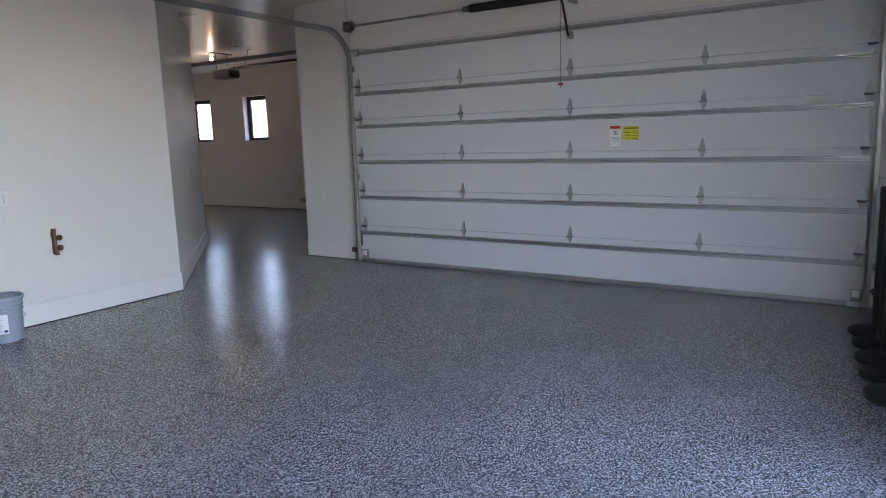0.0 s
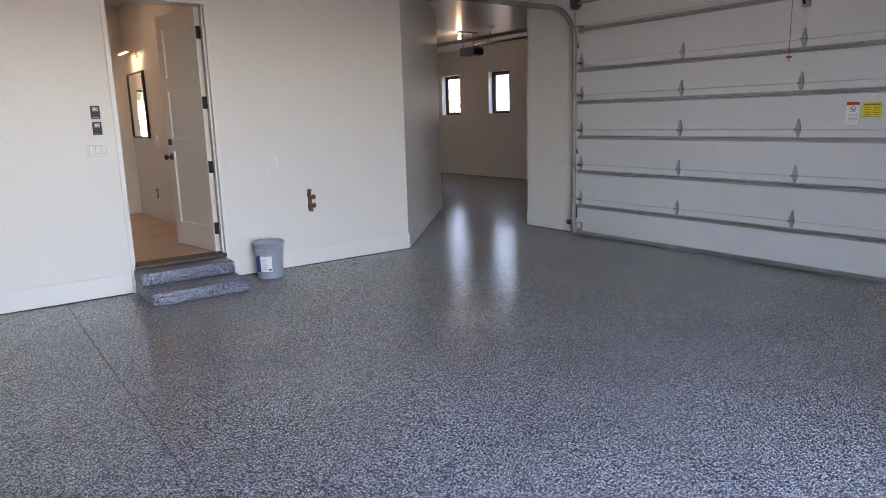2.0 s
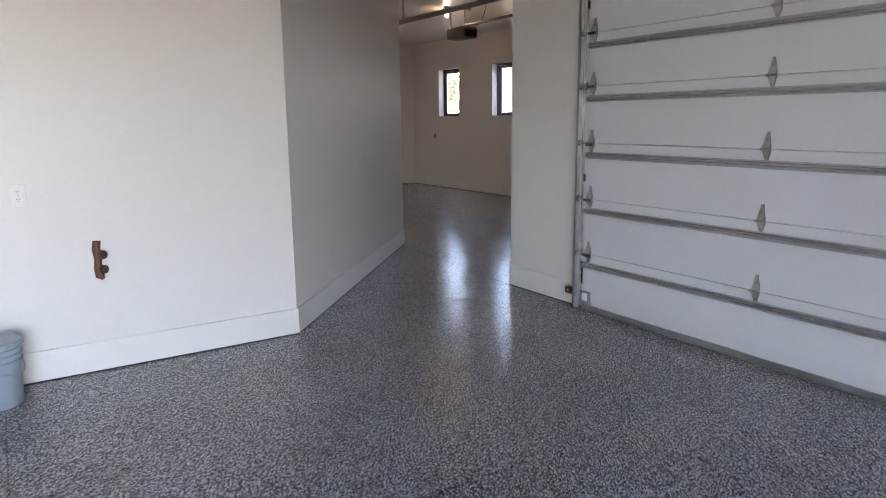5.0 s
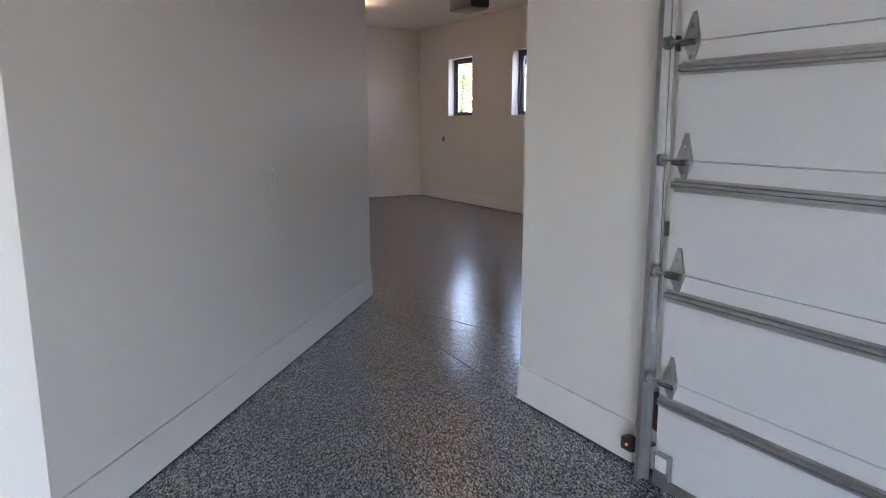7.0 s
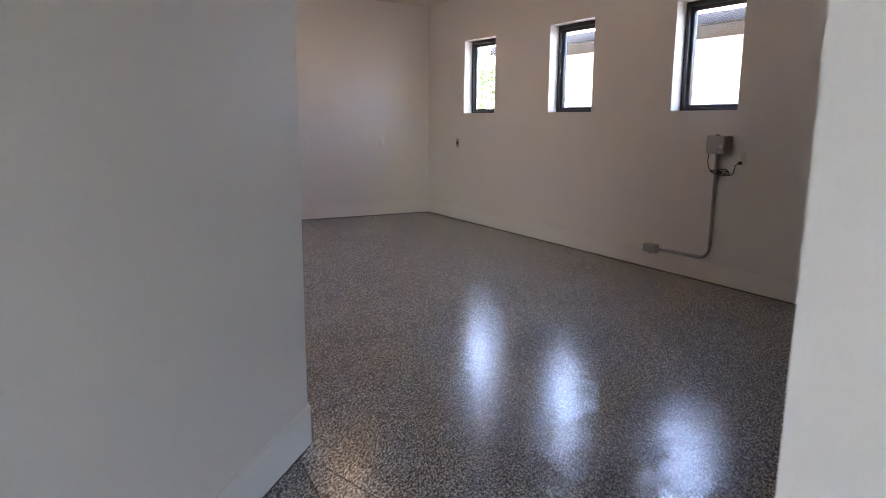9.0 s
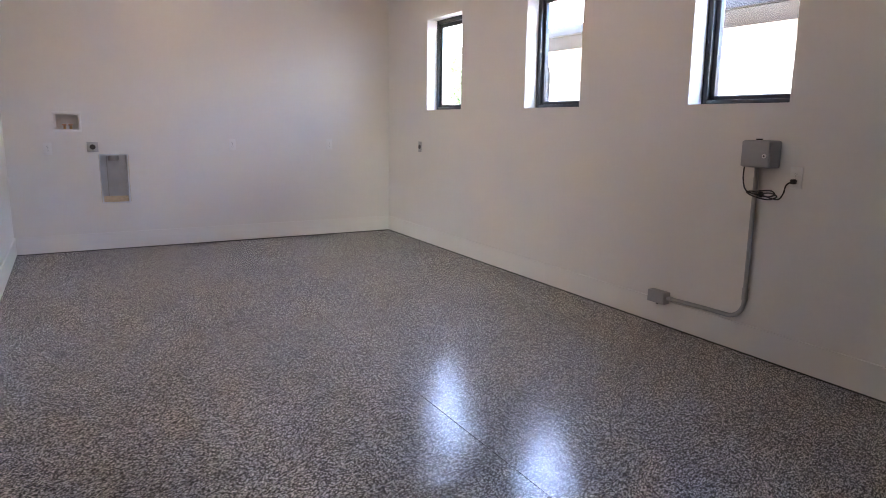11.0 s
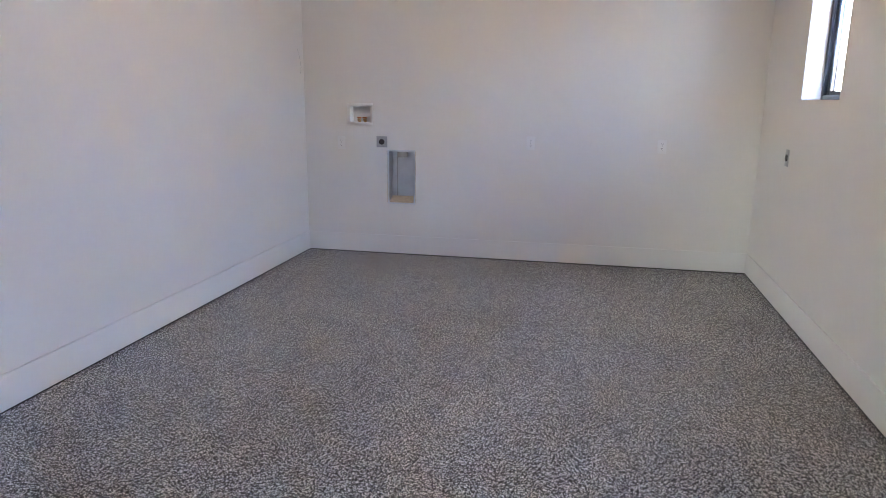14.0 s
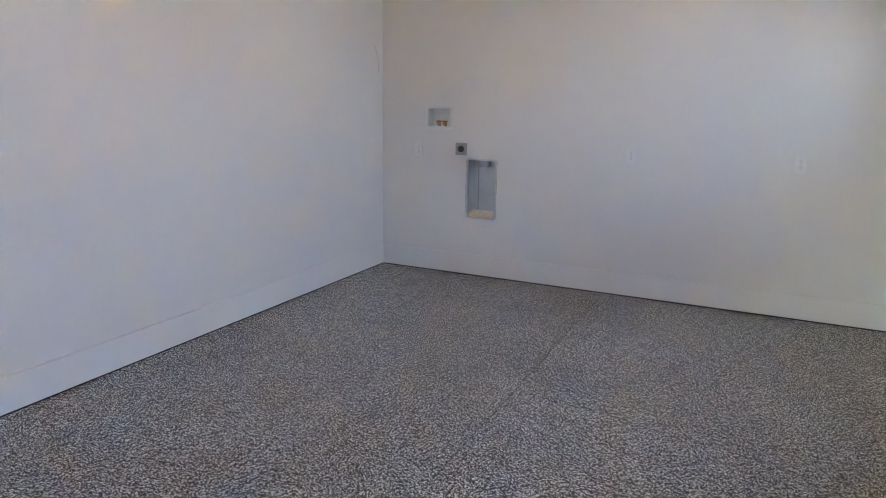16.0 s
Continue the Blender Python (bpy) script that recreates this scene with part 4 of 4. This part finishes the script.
pts = [(0, 9.302, 1.0965), (0, 9.302, 0.8), (0, 9.302, 0.5), (0, 9.302, 0.34)]
pts += [(0, 9.302 + 0.11 * (1 - math.cos(radians(a))), 0.32 - 0.11 * math.sin(radians(a))) for a in range(0, 91, 10)] + [(0, 9.6, 0.208), (0, 9.872, 0.200)]
part("pipe", tube(bmesh.new(), pts, 0.0135, 12), PLASTICG, cd)
for y, z in ((9.302, 0.36),):
    part("coupling", C((0, y, z - 0.035), (0, y, z + 0.035), 0.0175, n=14), PLASTICG, cd)
part("coupling", C((0, 9.84, 0.2005), (0, 9.872, 0.2), 0.0175, n=14), PLASTICG, cd)
jb = thing("junction_box", pose(XE, 9.945, 0.197), "small grey junction box just above the baseboard", "junction box")
part("box_body", B(-0.058, -0.0006, -0.072, 0.072, -0.038, 0.042, bevel=0.005), PLASTICG, jb)
part("box_cover", B(-0.063, -0.058, -0.070, 0.070, -0.036, 0.040, bevel=0.002), PLASTICG, jb)
part("knockout", C((-0.03, 0.01, -0.038), (-0.03, 0.01, -0.052), 0.008, n=10), DARKSTEEL, jb)
cr = thing("coiled_cable", pose(XE, 0.018, 0), "black cord hanging in a loose coil to an outlet", "cable")
pts = [(-0.05, 9.345, 1.10), (-0.045, 9.35, 1.03), (-0.035, 9.335, 0.965), (-0.032, 9.27, 0.945), (-0.045, 9.19, 0.94), (-0.05, 9.14, 0.955), (-0.045, 9.17, 0.975), (-0.042, 9.26, 0.965), (-0.044, 9.32, 0.955), (-0.048, 9.27, 0.935), (-0.05, 9.18, 0.925),
       (-0.05, 9.125, 0.945), (-0.05, 9.165, 0.962), (-0.045, 9.24, 0.95), (-0.04, 9.20, 0.94), (-0.035, 9.13, 0.93), (-0.035, 9.10, 0.965), (-0.04, 9.085, 1.01), (-0.035, 9.06, 1.032)]
part("cable", tube(bmesh.new(), smooth_path(pts, 6), 0.0042, 7), BLACK, cr)
part("plug", B(-0.040, -0.0084, 9.043, 9.067, 1.020, 1.046, bevel=0.006), BLACK, cr)
part("tie", C((-0.047, 9.222, 0.95), (-0.043, 9.234, 0.95), 0.016, n=10), BLACK, cr)

# ---- opener and lamp on the ceiling of the far bay ----
op = thing("garage_opener", pose(8.5, 9.64, 2.58), "dark grey garage door opener hung from the ceiling", "door opener")
part("motor_case", B(-0.13, 0.13, -0.20, 0.21, -0.075, 0.085, bevel=0.03), mat("opener_grey", (0.20, 0.20, 0.205), 0.4, vary=0.05), op)
part("lens", B(-0.11, 0.11, 0.195, 0.225, -0.06, 0.05, bevel=0.02), PLASTICG, op, "grey translucent light cover")
part("lens", B(-0.11, 0.11, -0.225, -0.185, -0.06, 0.05, bevel=0.02), BLACK, op, "dark end cover")
part("rail", B(-0.022, 0.022, YS2 + 0.004 - 9.64, -0.1, 0.092, 0.125, bevel=0.003), BLACKMETAL, op, "black opener rail")
for x in (-0.12, 0.12):
    part("strap", B(x - 0.012, x + 0.012, 0.10, 0.104, 0.08, H - 2.58), GALV, op, "galvanized hanging strap")
part("cross_angle", B(-0.22, 0.22, 0.08, 0.12, H - 2.58 - 0.025, H - 2.58 - 0.0005), GALV, op)
sc = solid("ceiling_outlet", B(-0.035, 0.035, -0.058, 0.058, -0.012, -0.0004, bevel=0.003), PLASTICW, "white ceiling outlet feeding the opener", "outlet", pose(8.51, 9.08, H))
solid("hanging_cable", tube(bmesh.new(), smooth_path([(8.51, 9.08, H - 0.013), (8.51, 9.09, H - 0.07), (8.52, 9.16, H - 0.19), (8.53, 9.27, H - 0.27), (8.52, 9.36, 2.665)], 6), 0.005, 6), BLACK, "dark cord from the ceiling to the opener", "cable")
for x, y in ((8.42, 9.9), (8.35, 12.25)):
    lp = thing("ceiling_lamp", pose(x, y, H), "bare warm bulb in a white ceiling lampholder", "lamp", "ceiling bulbs")
    part("lampholder", lathe(bmesh.new(), [(0, -0.0004), (0.058, -0.0004), (0.058, -0.012), (0.042, -0.028), (0.026, -0.040), (0.022, -0.046), (0, -0.046)], 28), PLASTICW, lp)
    bulb = part("bulb", lathe(bmesh.new(), [(0.012, -0.047), (0.016, -0.06), (0.029, -0.082), (0.031, -0.098), (0.024, -0.116), (0.010, -0.125), (0, -0.126)], 20), BULB, lp, "glowing warm bulb")
    bulb.visible_shadow = False


# ---- the hall and great room of the house ----
ZF = 0.238
fh = structure("floor_house", B(-3.2, 2.98, YA + 0.15, 18.15, -0.05, ZF - 0.017), DARKWOOD, "light oak plank floor")
row = 0
y = YA + 0.1505
while y < 17.98:
    w = 0.178
    x = -1.1 - 0.55 * (row % 3)
    while x < 2.82:
        x2 = min(x + 1.55, 2.82)
        part("plank", B(x + 0.0006, x2 - 0.0006, y + 0.0007, min(y + w, 17.99) - 0.0007, ZF - 0.017, ZF), OAK, fh, smooth=False)
        x = x2
    y += w
    row += 1
structure("wall_hall", B(2.44, 2.57, YA + 0.15, 9.42, 0, H), PANELW, "fluted painted panel wall of the hall")
bm = bmesh.new()
yy = YA + 0.16
while yy < 9.39:
    prism(bm, [(2.44, yy + 0.002), (2.430, yy + 0.006), (2.428, yy + 0.0125), (2.430, yy + 0.019), (2.44, yy + 0.023)], "z", ZF + 0.002, H - 0.001)
    yy += 0.026
tagged(new("wall_flutes", mesh_of("wall_flutes", bm, PANELW)), "fine vertical flutes of the painted hall panelling", "panelling", "", "stuff")
structure("wall_hall_left", B(0.30, 0.45, YA + 0.15, 9.42, 0, H), WALL)
cw = bmesh.new()
box(cw, 2.274, 2.98, 9.42, 9.57, 0, H)
box(cw, 0.30, 2.274, 9.42, 9.57, 2.40, H)
box(cw, -3.2, 0.30, 9.42, 9.57, 0, H)
structure("wall_cross", cw, WALL, "cased opening between hall and great room")
for b in ((2.262, 2.43, 9.408, 9.4195), (2.262, 2.2735, 9.42, 9.57)):
    structure("baseboard", B(b[0], b[1], b[2], b[3], ZF, ZF + 0.17), TRIM)
structure("baseboard", B(2.818, 2.8295, 9.58, 17.99, ZF, ZF + 0.15), TRIM)
structure("wall_great_east", B(2.83, 2.98, 9.57, 18.0, 0, H), WALL)
structure("wall_great_north", with_holes(bmesh.new(), "y", 18.0, 18.15, -3.2, 2.98, 0, H, [(-2.4, 2.60, ZF, 2.29)]), WALL)
structure("wall_great_west", B(-3.35, -3.2, YA + 0.15, 18.15, 0, H), WALL)
structure("ceiling_house", B(-3.35, 4.2, YA + 0.15, 18.15, H, H + 0.12), WALL, "white house ceiling")
pd = tagged(new("patio_door"), "black-framed sliding glass patio door, closed", "patio door", "", "structure")
for x0, x1, z0, z1 in ((2.55, 2.60, ZF, 2.29), (-2.4, -2.35, ZF, 2.29), (-2.35, 2.55, 2.23, 2.29), (-2.35, 2.55, ZF, ZF + 0.04)):
    part("door_frame", B(x0, x1, 18.03, 18.13, z0, z1, bevel=0.003), FRAME, pd)
for x0 in (1.87, 0.62, -0.70):
    part("stile", B(x0, x0 + 0.09, 18.04, 18.10, ZF + 0.04, 2.23, bevel=0.003), FRAME, pd)
part("stile", B(2.49, 2.55, 18.04, 18.10, ZF + 0.04, 2.23, bevel=0.003), FRAME, pd)
for x0, x1 in ((-2.35, -0.70), (-0.61, 0.62), (0.71, 1.87), (1.96, 2.49)):
    g = part("pane", B(x0, x1, 18.066, 18.072, ZF + 0.04, 2.23), GLASS, pd, smooth=False)
    g.visible_shadow = False

mr_ = thing("wall_mirror", pose(2.427, 8.83, 1.672), "tall rectangular mirror in a black frame under a picture lamp", "mirror")
part("mirror_glass", B(-0.022, -0.012, -0.40, 0.40, -0.39, 0.39), MIRROR, mr_, smooth=False)
for b in ((-0.42, 0.42, 0.385, 0.41), (-0.42, 0.42, -0.41, -0.385), (-0.42, -0.395, -0.385, 0.385), (0.395, 0.42, -0.385, 0.385)):
    part("mirror_frame", B(-0.035, -0.001, b[0], b[1], b[2], b[3], bevel=0.003), BLACKMETAL, mr_)
pl = thing("picture_lamp", pose(2.427, 8.67, 2.285), "slim brass picture lamp glowing warm over a mirror", "lamp")
part("back_plate", B(-0.014, -0.0005, -0.04, 0.04, -0.035, 0.035, bevel=0.003), BRASS, pl)
part("lamp_arm", C((-0.014, 0, 0), (-0.14, 0.0, 0.03), 0.007, n=10), BRASS, pl)
part("lamp_bar", B(-0.165, -0.125, -0.22, 0.30, 0.018, 0.046, bevel=0.008), BRASS, pl)
part("tube", B(-0.158, -0.132, -0.20, 0.28, 0.012, 0.0178), GLOWSTRIP, pl, "warm glowing tube")
wall_plate("light_switch", pose(2.4275, 8.09, 1.24, 0, 0, -90), "switch", "pale rocker switch on fluted panelling", "switch plate")
t = wall_plate("hall_outlet", pose(2.4275, 8.39, 0.58, 0, 0, -90), "outlet", "dark outlet low on fluted panelling", "outlet")
t.children[0].data = t.children[0].data.copy()
t.children[0].data.materials[0] = BLACK
# the first one, in the hall, is unseen and added under the fill lamp
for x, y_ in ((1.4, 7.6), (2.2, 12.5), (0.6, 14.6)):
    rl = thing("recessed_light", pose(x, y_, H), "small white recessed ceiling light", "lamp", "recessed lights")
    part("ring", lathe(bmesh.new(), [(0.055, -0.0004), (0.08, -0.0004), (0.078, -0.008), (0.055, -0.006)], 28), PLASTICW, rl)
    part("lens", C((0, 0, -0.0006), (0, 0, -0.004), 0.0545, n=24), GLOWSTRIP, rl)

il = thing("kitchen_island", pose(0.92, 12.0, ZF), "black panelled kitchen island with a thin dark top", "island")
part("cabinet_body", B(-1.0, 0.80, -1.05, 1.05, 0.0, 0.79), TABLE, il)
part("worktop", B(-1.05, 0.86, -1.10, 1.10, 0.79, 0.82, bevel=0.004), TABLE, il)
part("end_panel", B(0.80, 0.822, -1.06, 1.06, 0.0, 0.789), TABLE, il)
tb = thing("dining_table", pose(1.2, 16.0, ZF), "dark dining table with slanted legs", "table")
part("tabletop", B(-1.3, 1.06, -0.5, 0.5, 0.69, 0.72, bevel=0.006), TABLE, tb)
for x, y_ in ((0.8, 0.4), (0.8, -0.4), (-1.0, 0.4), (-1.0, -0.4)):
    part("leg", C((x + 0.16 * (1 if x > 0 else -1), y_, 0.0008), (x, y_ * 0.9, 0.69), 0.022, 0.03, n=10), TABLE, tb)
ch = thing("wicker_chair", pose(2.22, 16.75, ZF, 0, 0, 0), "tan wicker armchair with a pale cushion", "chair")
part("seat", B(-0.25, 0.25, -0.25, 0.25, 0.36, 0.42, bevel=0.02), WICKER, ch)
back = bmesh.new()
for k in range(13):
    yb = -0.24 + 0.04 * k
    tube(back, smooth_path([(0.24, yb, 0.40), (0.30, yb, 0.65), (0.38, yb * 0.9, 0.92)], 4), 0.012, 6)
for z_, x_ in ((0.5, 0.265), (0.62, 0.293), (0.74, 0.325), (0.86, 0.36), (0.92, 0.38)):
    tube(back, [(x_, -0.25, z_), (x_ + 0.01, 0, z_), (x_, 0.25, z_)], 0.014, 6)
part("backrest", back, WICKER, ch)
for s in (-1, 1):
    arm = bmesh.new()
    tube(arm, smooth_path([(0.30, s * 0.25, 0.66), (0.0, s * 0.27, 0.62), (-0.24, s * 0.26, 0.60), (-0.26, s * 0.25, 0.40)], 5), 0.016, 7)
    for k in range(6):
        tube(arm, [(-0.2 + 0.08 * k, s * 0.255, 0.40), (-0.2 + 0.08 * k, s * 0.265, 0.62)], 0.009, 5)
    part("armrest", arm, WICKER, ch)
for x, y_ in ((-0.22, -0.22), (-0.22, 0.22), (0.22, -0.22), (0.22, 0.22)):
    part("leg", C((x * 1.25, y_ * 1.1, 0.0008), (x, y_, 0.37), 0.014, 0.02, n=8), DARKWOOD, ch)
part("apron", B(-0.24, 0.24, -0.24, 0.24, 0.24, 0.36, bevel=0.01), WICKER, ch)
part("cushion", B(0.10, 0.26, -0.20, 0.20, 0.425, 0.78, bevel=0.05), CUSHION, ch, "pale linen cushion")


# ---- outside ----
nb = thing("neighbour_house", pose(0, 0, -0.055), "white stucco house with a dark low roof and grey soffit", "house")
part("wall", B(18.6, 27, 3.0, 22.0, 0, 3.25), STUCCO, nb, smooth=False)
part("soffit", B(16.9, 27.6, 2.6, 22.4, 3.25, 3.30), SOFFIT, nb, smooth=False)
part("gutter", B(16.79, 16.9, 2.55, 22.42, 3.26, 3.47, bevel=0.02), SOFFIT, nb, "dark grey eaves gutter")
part("roof", P([(16.9, 3.44), (22.5, 3.9), (28.1, 3.44), (28.1, 3.30), (16.9, 3.30)], "y", 2.5, 22.45), ROOF, nb, smooth=False)
part("downspout", tube(bmesh.new(), smooth_path([(16.85, 21.9, 3.27), (16.95, 21.9, 3.12), (18.2, 21.9, 2.95), (18.52, 21.9, 2.8), (18.54, 21.9, 2.0), (18.54, 21.9, 0.1)], 5), 0.045, 8), SOFFIT, nb, "dark grey downspout")
bh = thing("back_house", pose(0, 0, -0.055), "white house with a small gridded window and dark roof", "house")
part("wall", B(1.9, 8.5, 34, 42, 0, 2.9), STUCCO, bh, smooth=False)
part("roof", P([(33.5, 2.9), (38, 3.9), (42.5, 2.9)], "x", 1.6, 9.0), mat("pale_roof", (0.55, 0.54, 0.52), 0.8, vary=0.08), bh, smooth=False)
wn_ = part("window", B(2.75, 3.55, 33.95, 33.999, 1.2, 2.15), FRAME, bh, "dark window with white bars")
for k in range(1, 3):
    part("bar", B(2.75 + 0.267 * k - 0.02, 2.75 + 0.267 * k + 0.02, 33.92, 33.949, 1.2, 2.15), TRIM, wn_)
part("bar", B(2.75, 3.55, 33.90, 33.919, 1.65, 1.70), TRIM, wn_)
part("awning", B(1.9, 2.5, 33.2, 33.99, 1.55, 1.75), mat("terracotta", (0.35, 0.12, 0.06), 0.8), bh, "reddish awning")


def tree(x, y, h, r, n, seed):
    rng = random.Random(seed)
    t = thing("tree", pose(x, y, -0.06), "leafy green garden tree in sunlight", "tree", "garden trees")
    bm = bmesh.new()
    tube(bm, smooth_path([(0, 0, -0.1), (0.06, 0.03, h * 0.25), (-0.04, 0.05, h * 0.5), (0.05, 0, h * 0.8)], 4), 0.09 * h / 4, 8)
    for k in range(6):
        a = rng.random() * 6.28
        z = h * (0.3 + 0.1 * k)
        tube(bm, [(0, 0, z), (0.5 * r * math.cos(a), 0.5 * r * math.sin(a), z + 0.25 * r), (0.85 * r * math.cos(a), 0.85 * r * math.sin(a), z + 0.5 * r)], 0.025 * h / 4, 5)
    part("trunk", bm, BARK, t)
    bm = bmesh.new()
    lumps = [(Vector((rng.gauss(0, 0.5) * r, rng.gauss(0, 0.5) * r, h * (0.3 + 0.7 * rng.random()))), r * (0.3 + 0.3 * rng.random())) for _ in range(16)]
    for _ in range(n):
        c, s = rng.choice(lumps)
        d = Vector((rng.gauss(0, 1), rng.gauss(0, 1), rng.gauss(0, 1))).normalized()
        p = c + d * s * (0.6 + 0.45 * rng.random())
        u = Vector((rng.gauss(0, 1), rng.gauss(0, 1), rng.gauss(0, 1))).normalized()
        v = u.cross(d).normalized() if u.cross(d).length > 0.05 else d.orthogonal()
        L, Wd = 0.16 + 0.10 * rng.random(), 0.05 + 0.03 * rng.random()
        bm.faces.new([bm.verts.new(q) for q in (p - u * L * 0.5, p + v * Wd, p + u * L * 0.5, p - v * Wd)])
    part("crown", bm, LEAF, t, "sunlit green foliage", smooth=False)


tree(21.5, 33.5, 4.2, 1.9, 2600, 3)
tree(25.5, 36.5, 5.0, 2.2, 2600, 5)
tree(16.6, 22.6, 1.5, 0.7, 1200, 7)
tree(-1.6, 31.0, 4.6, 2.2, 3000, 15)
tree(-5.5, 30.0, 5.2, 2.4, 3000, 17)
tree(4.5, 45.5, 7.5, 3.0, 3000, 9)
tree(-1.5, 46.5, 7.0, 3.2, 3000, 11)
tree(9.0, 46.0, 6.5, 3.0, 3000, 13)
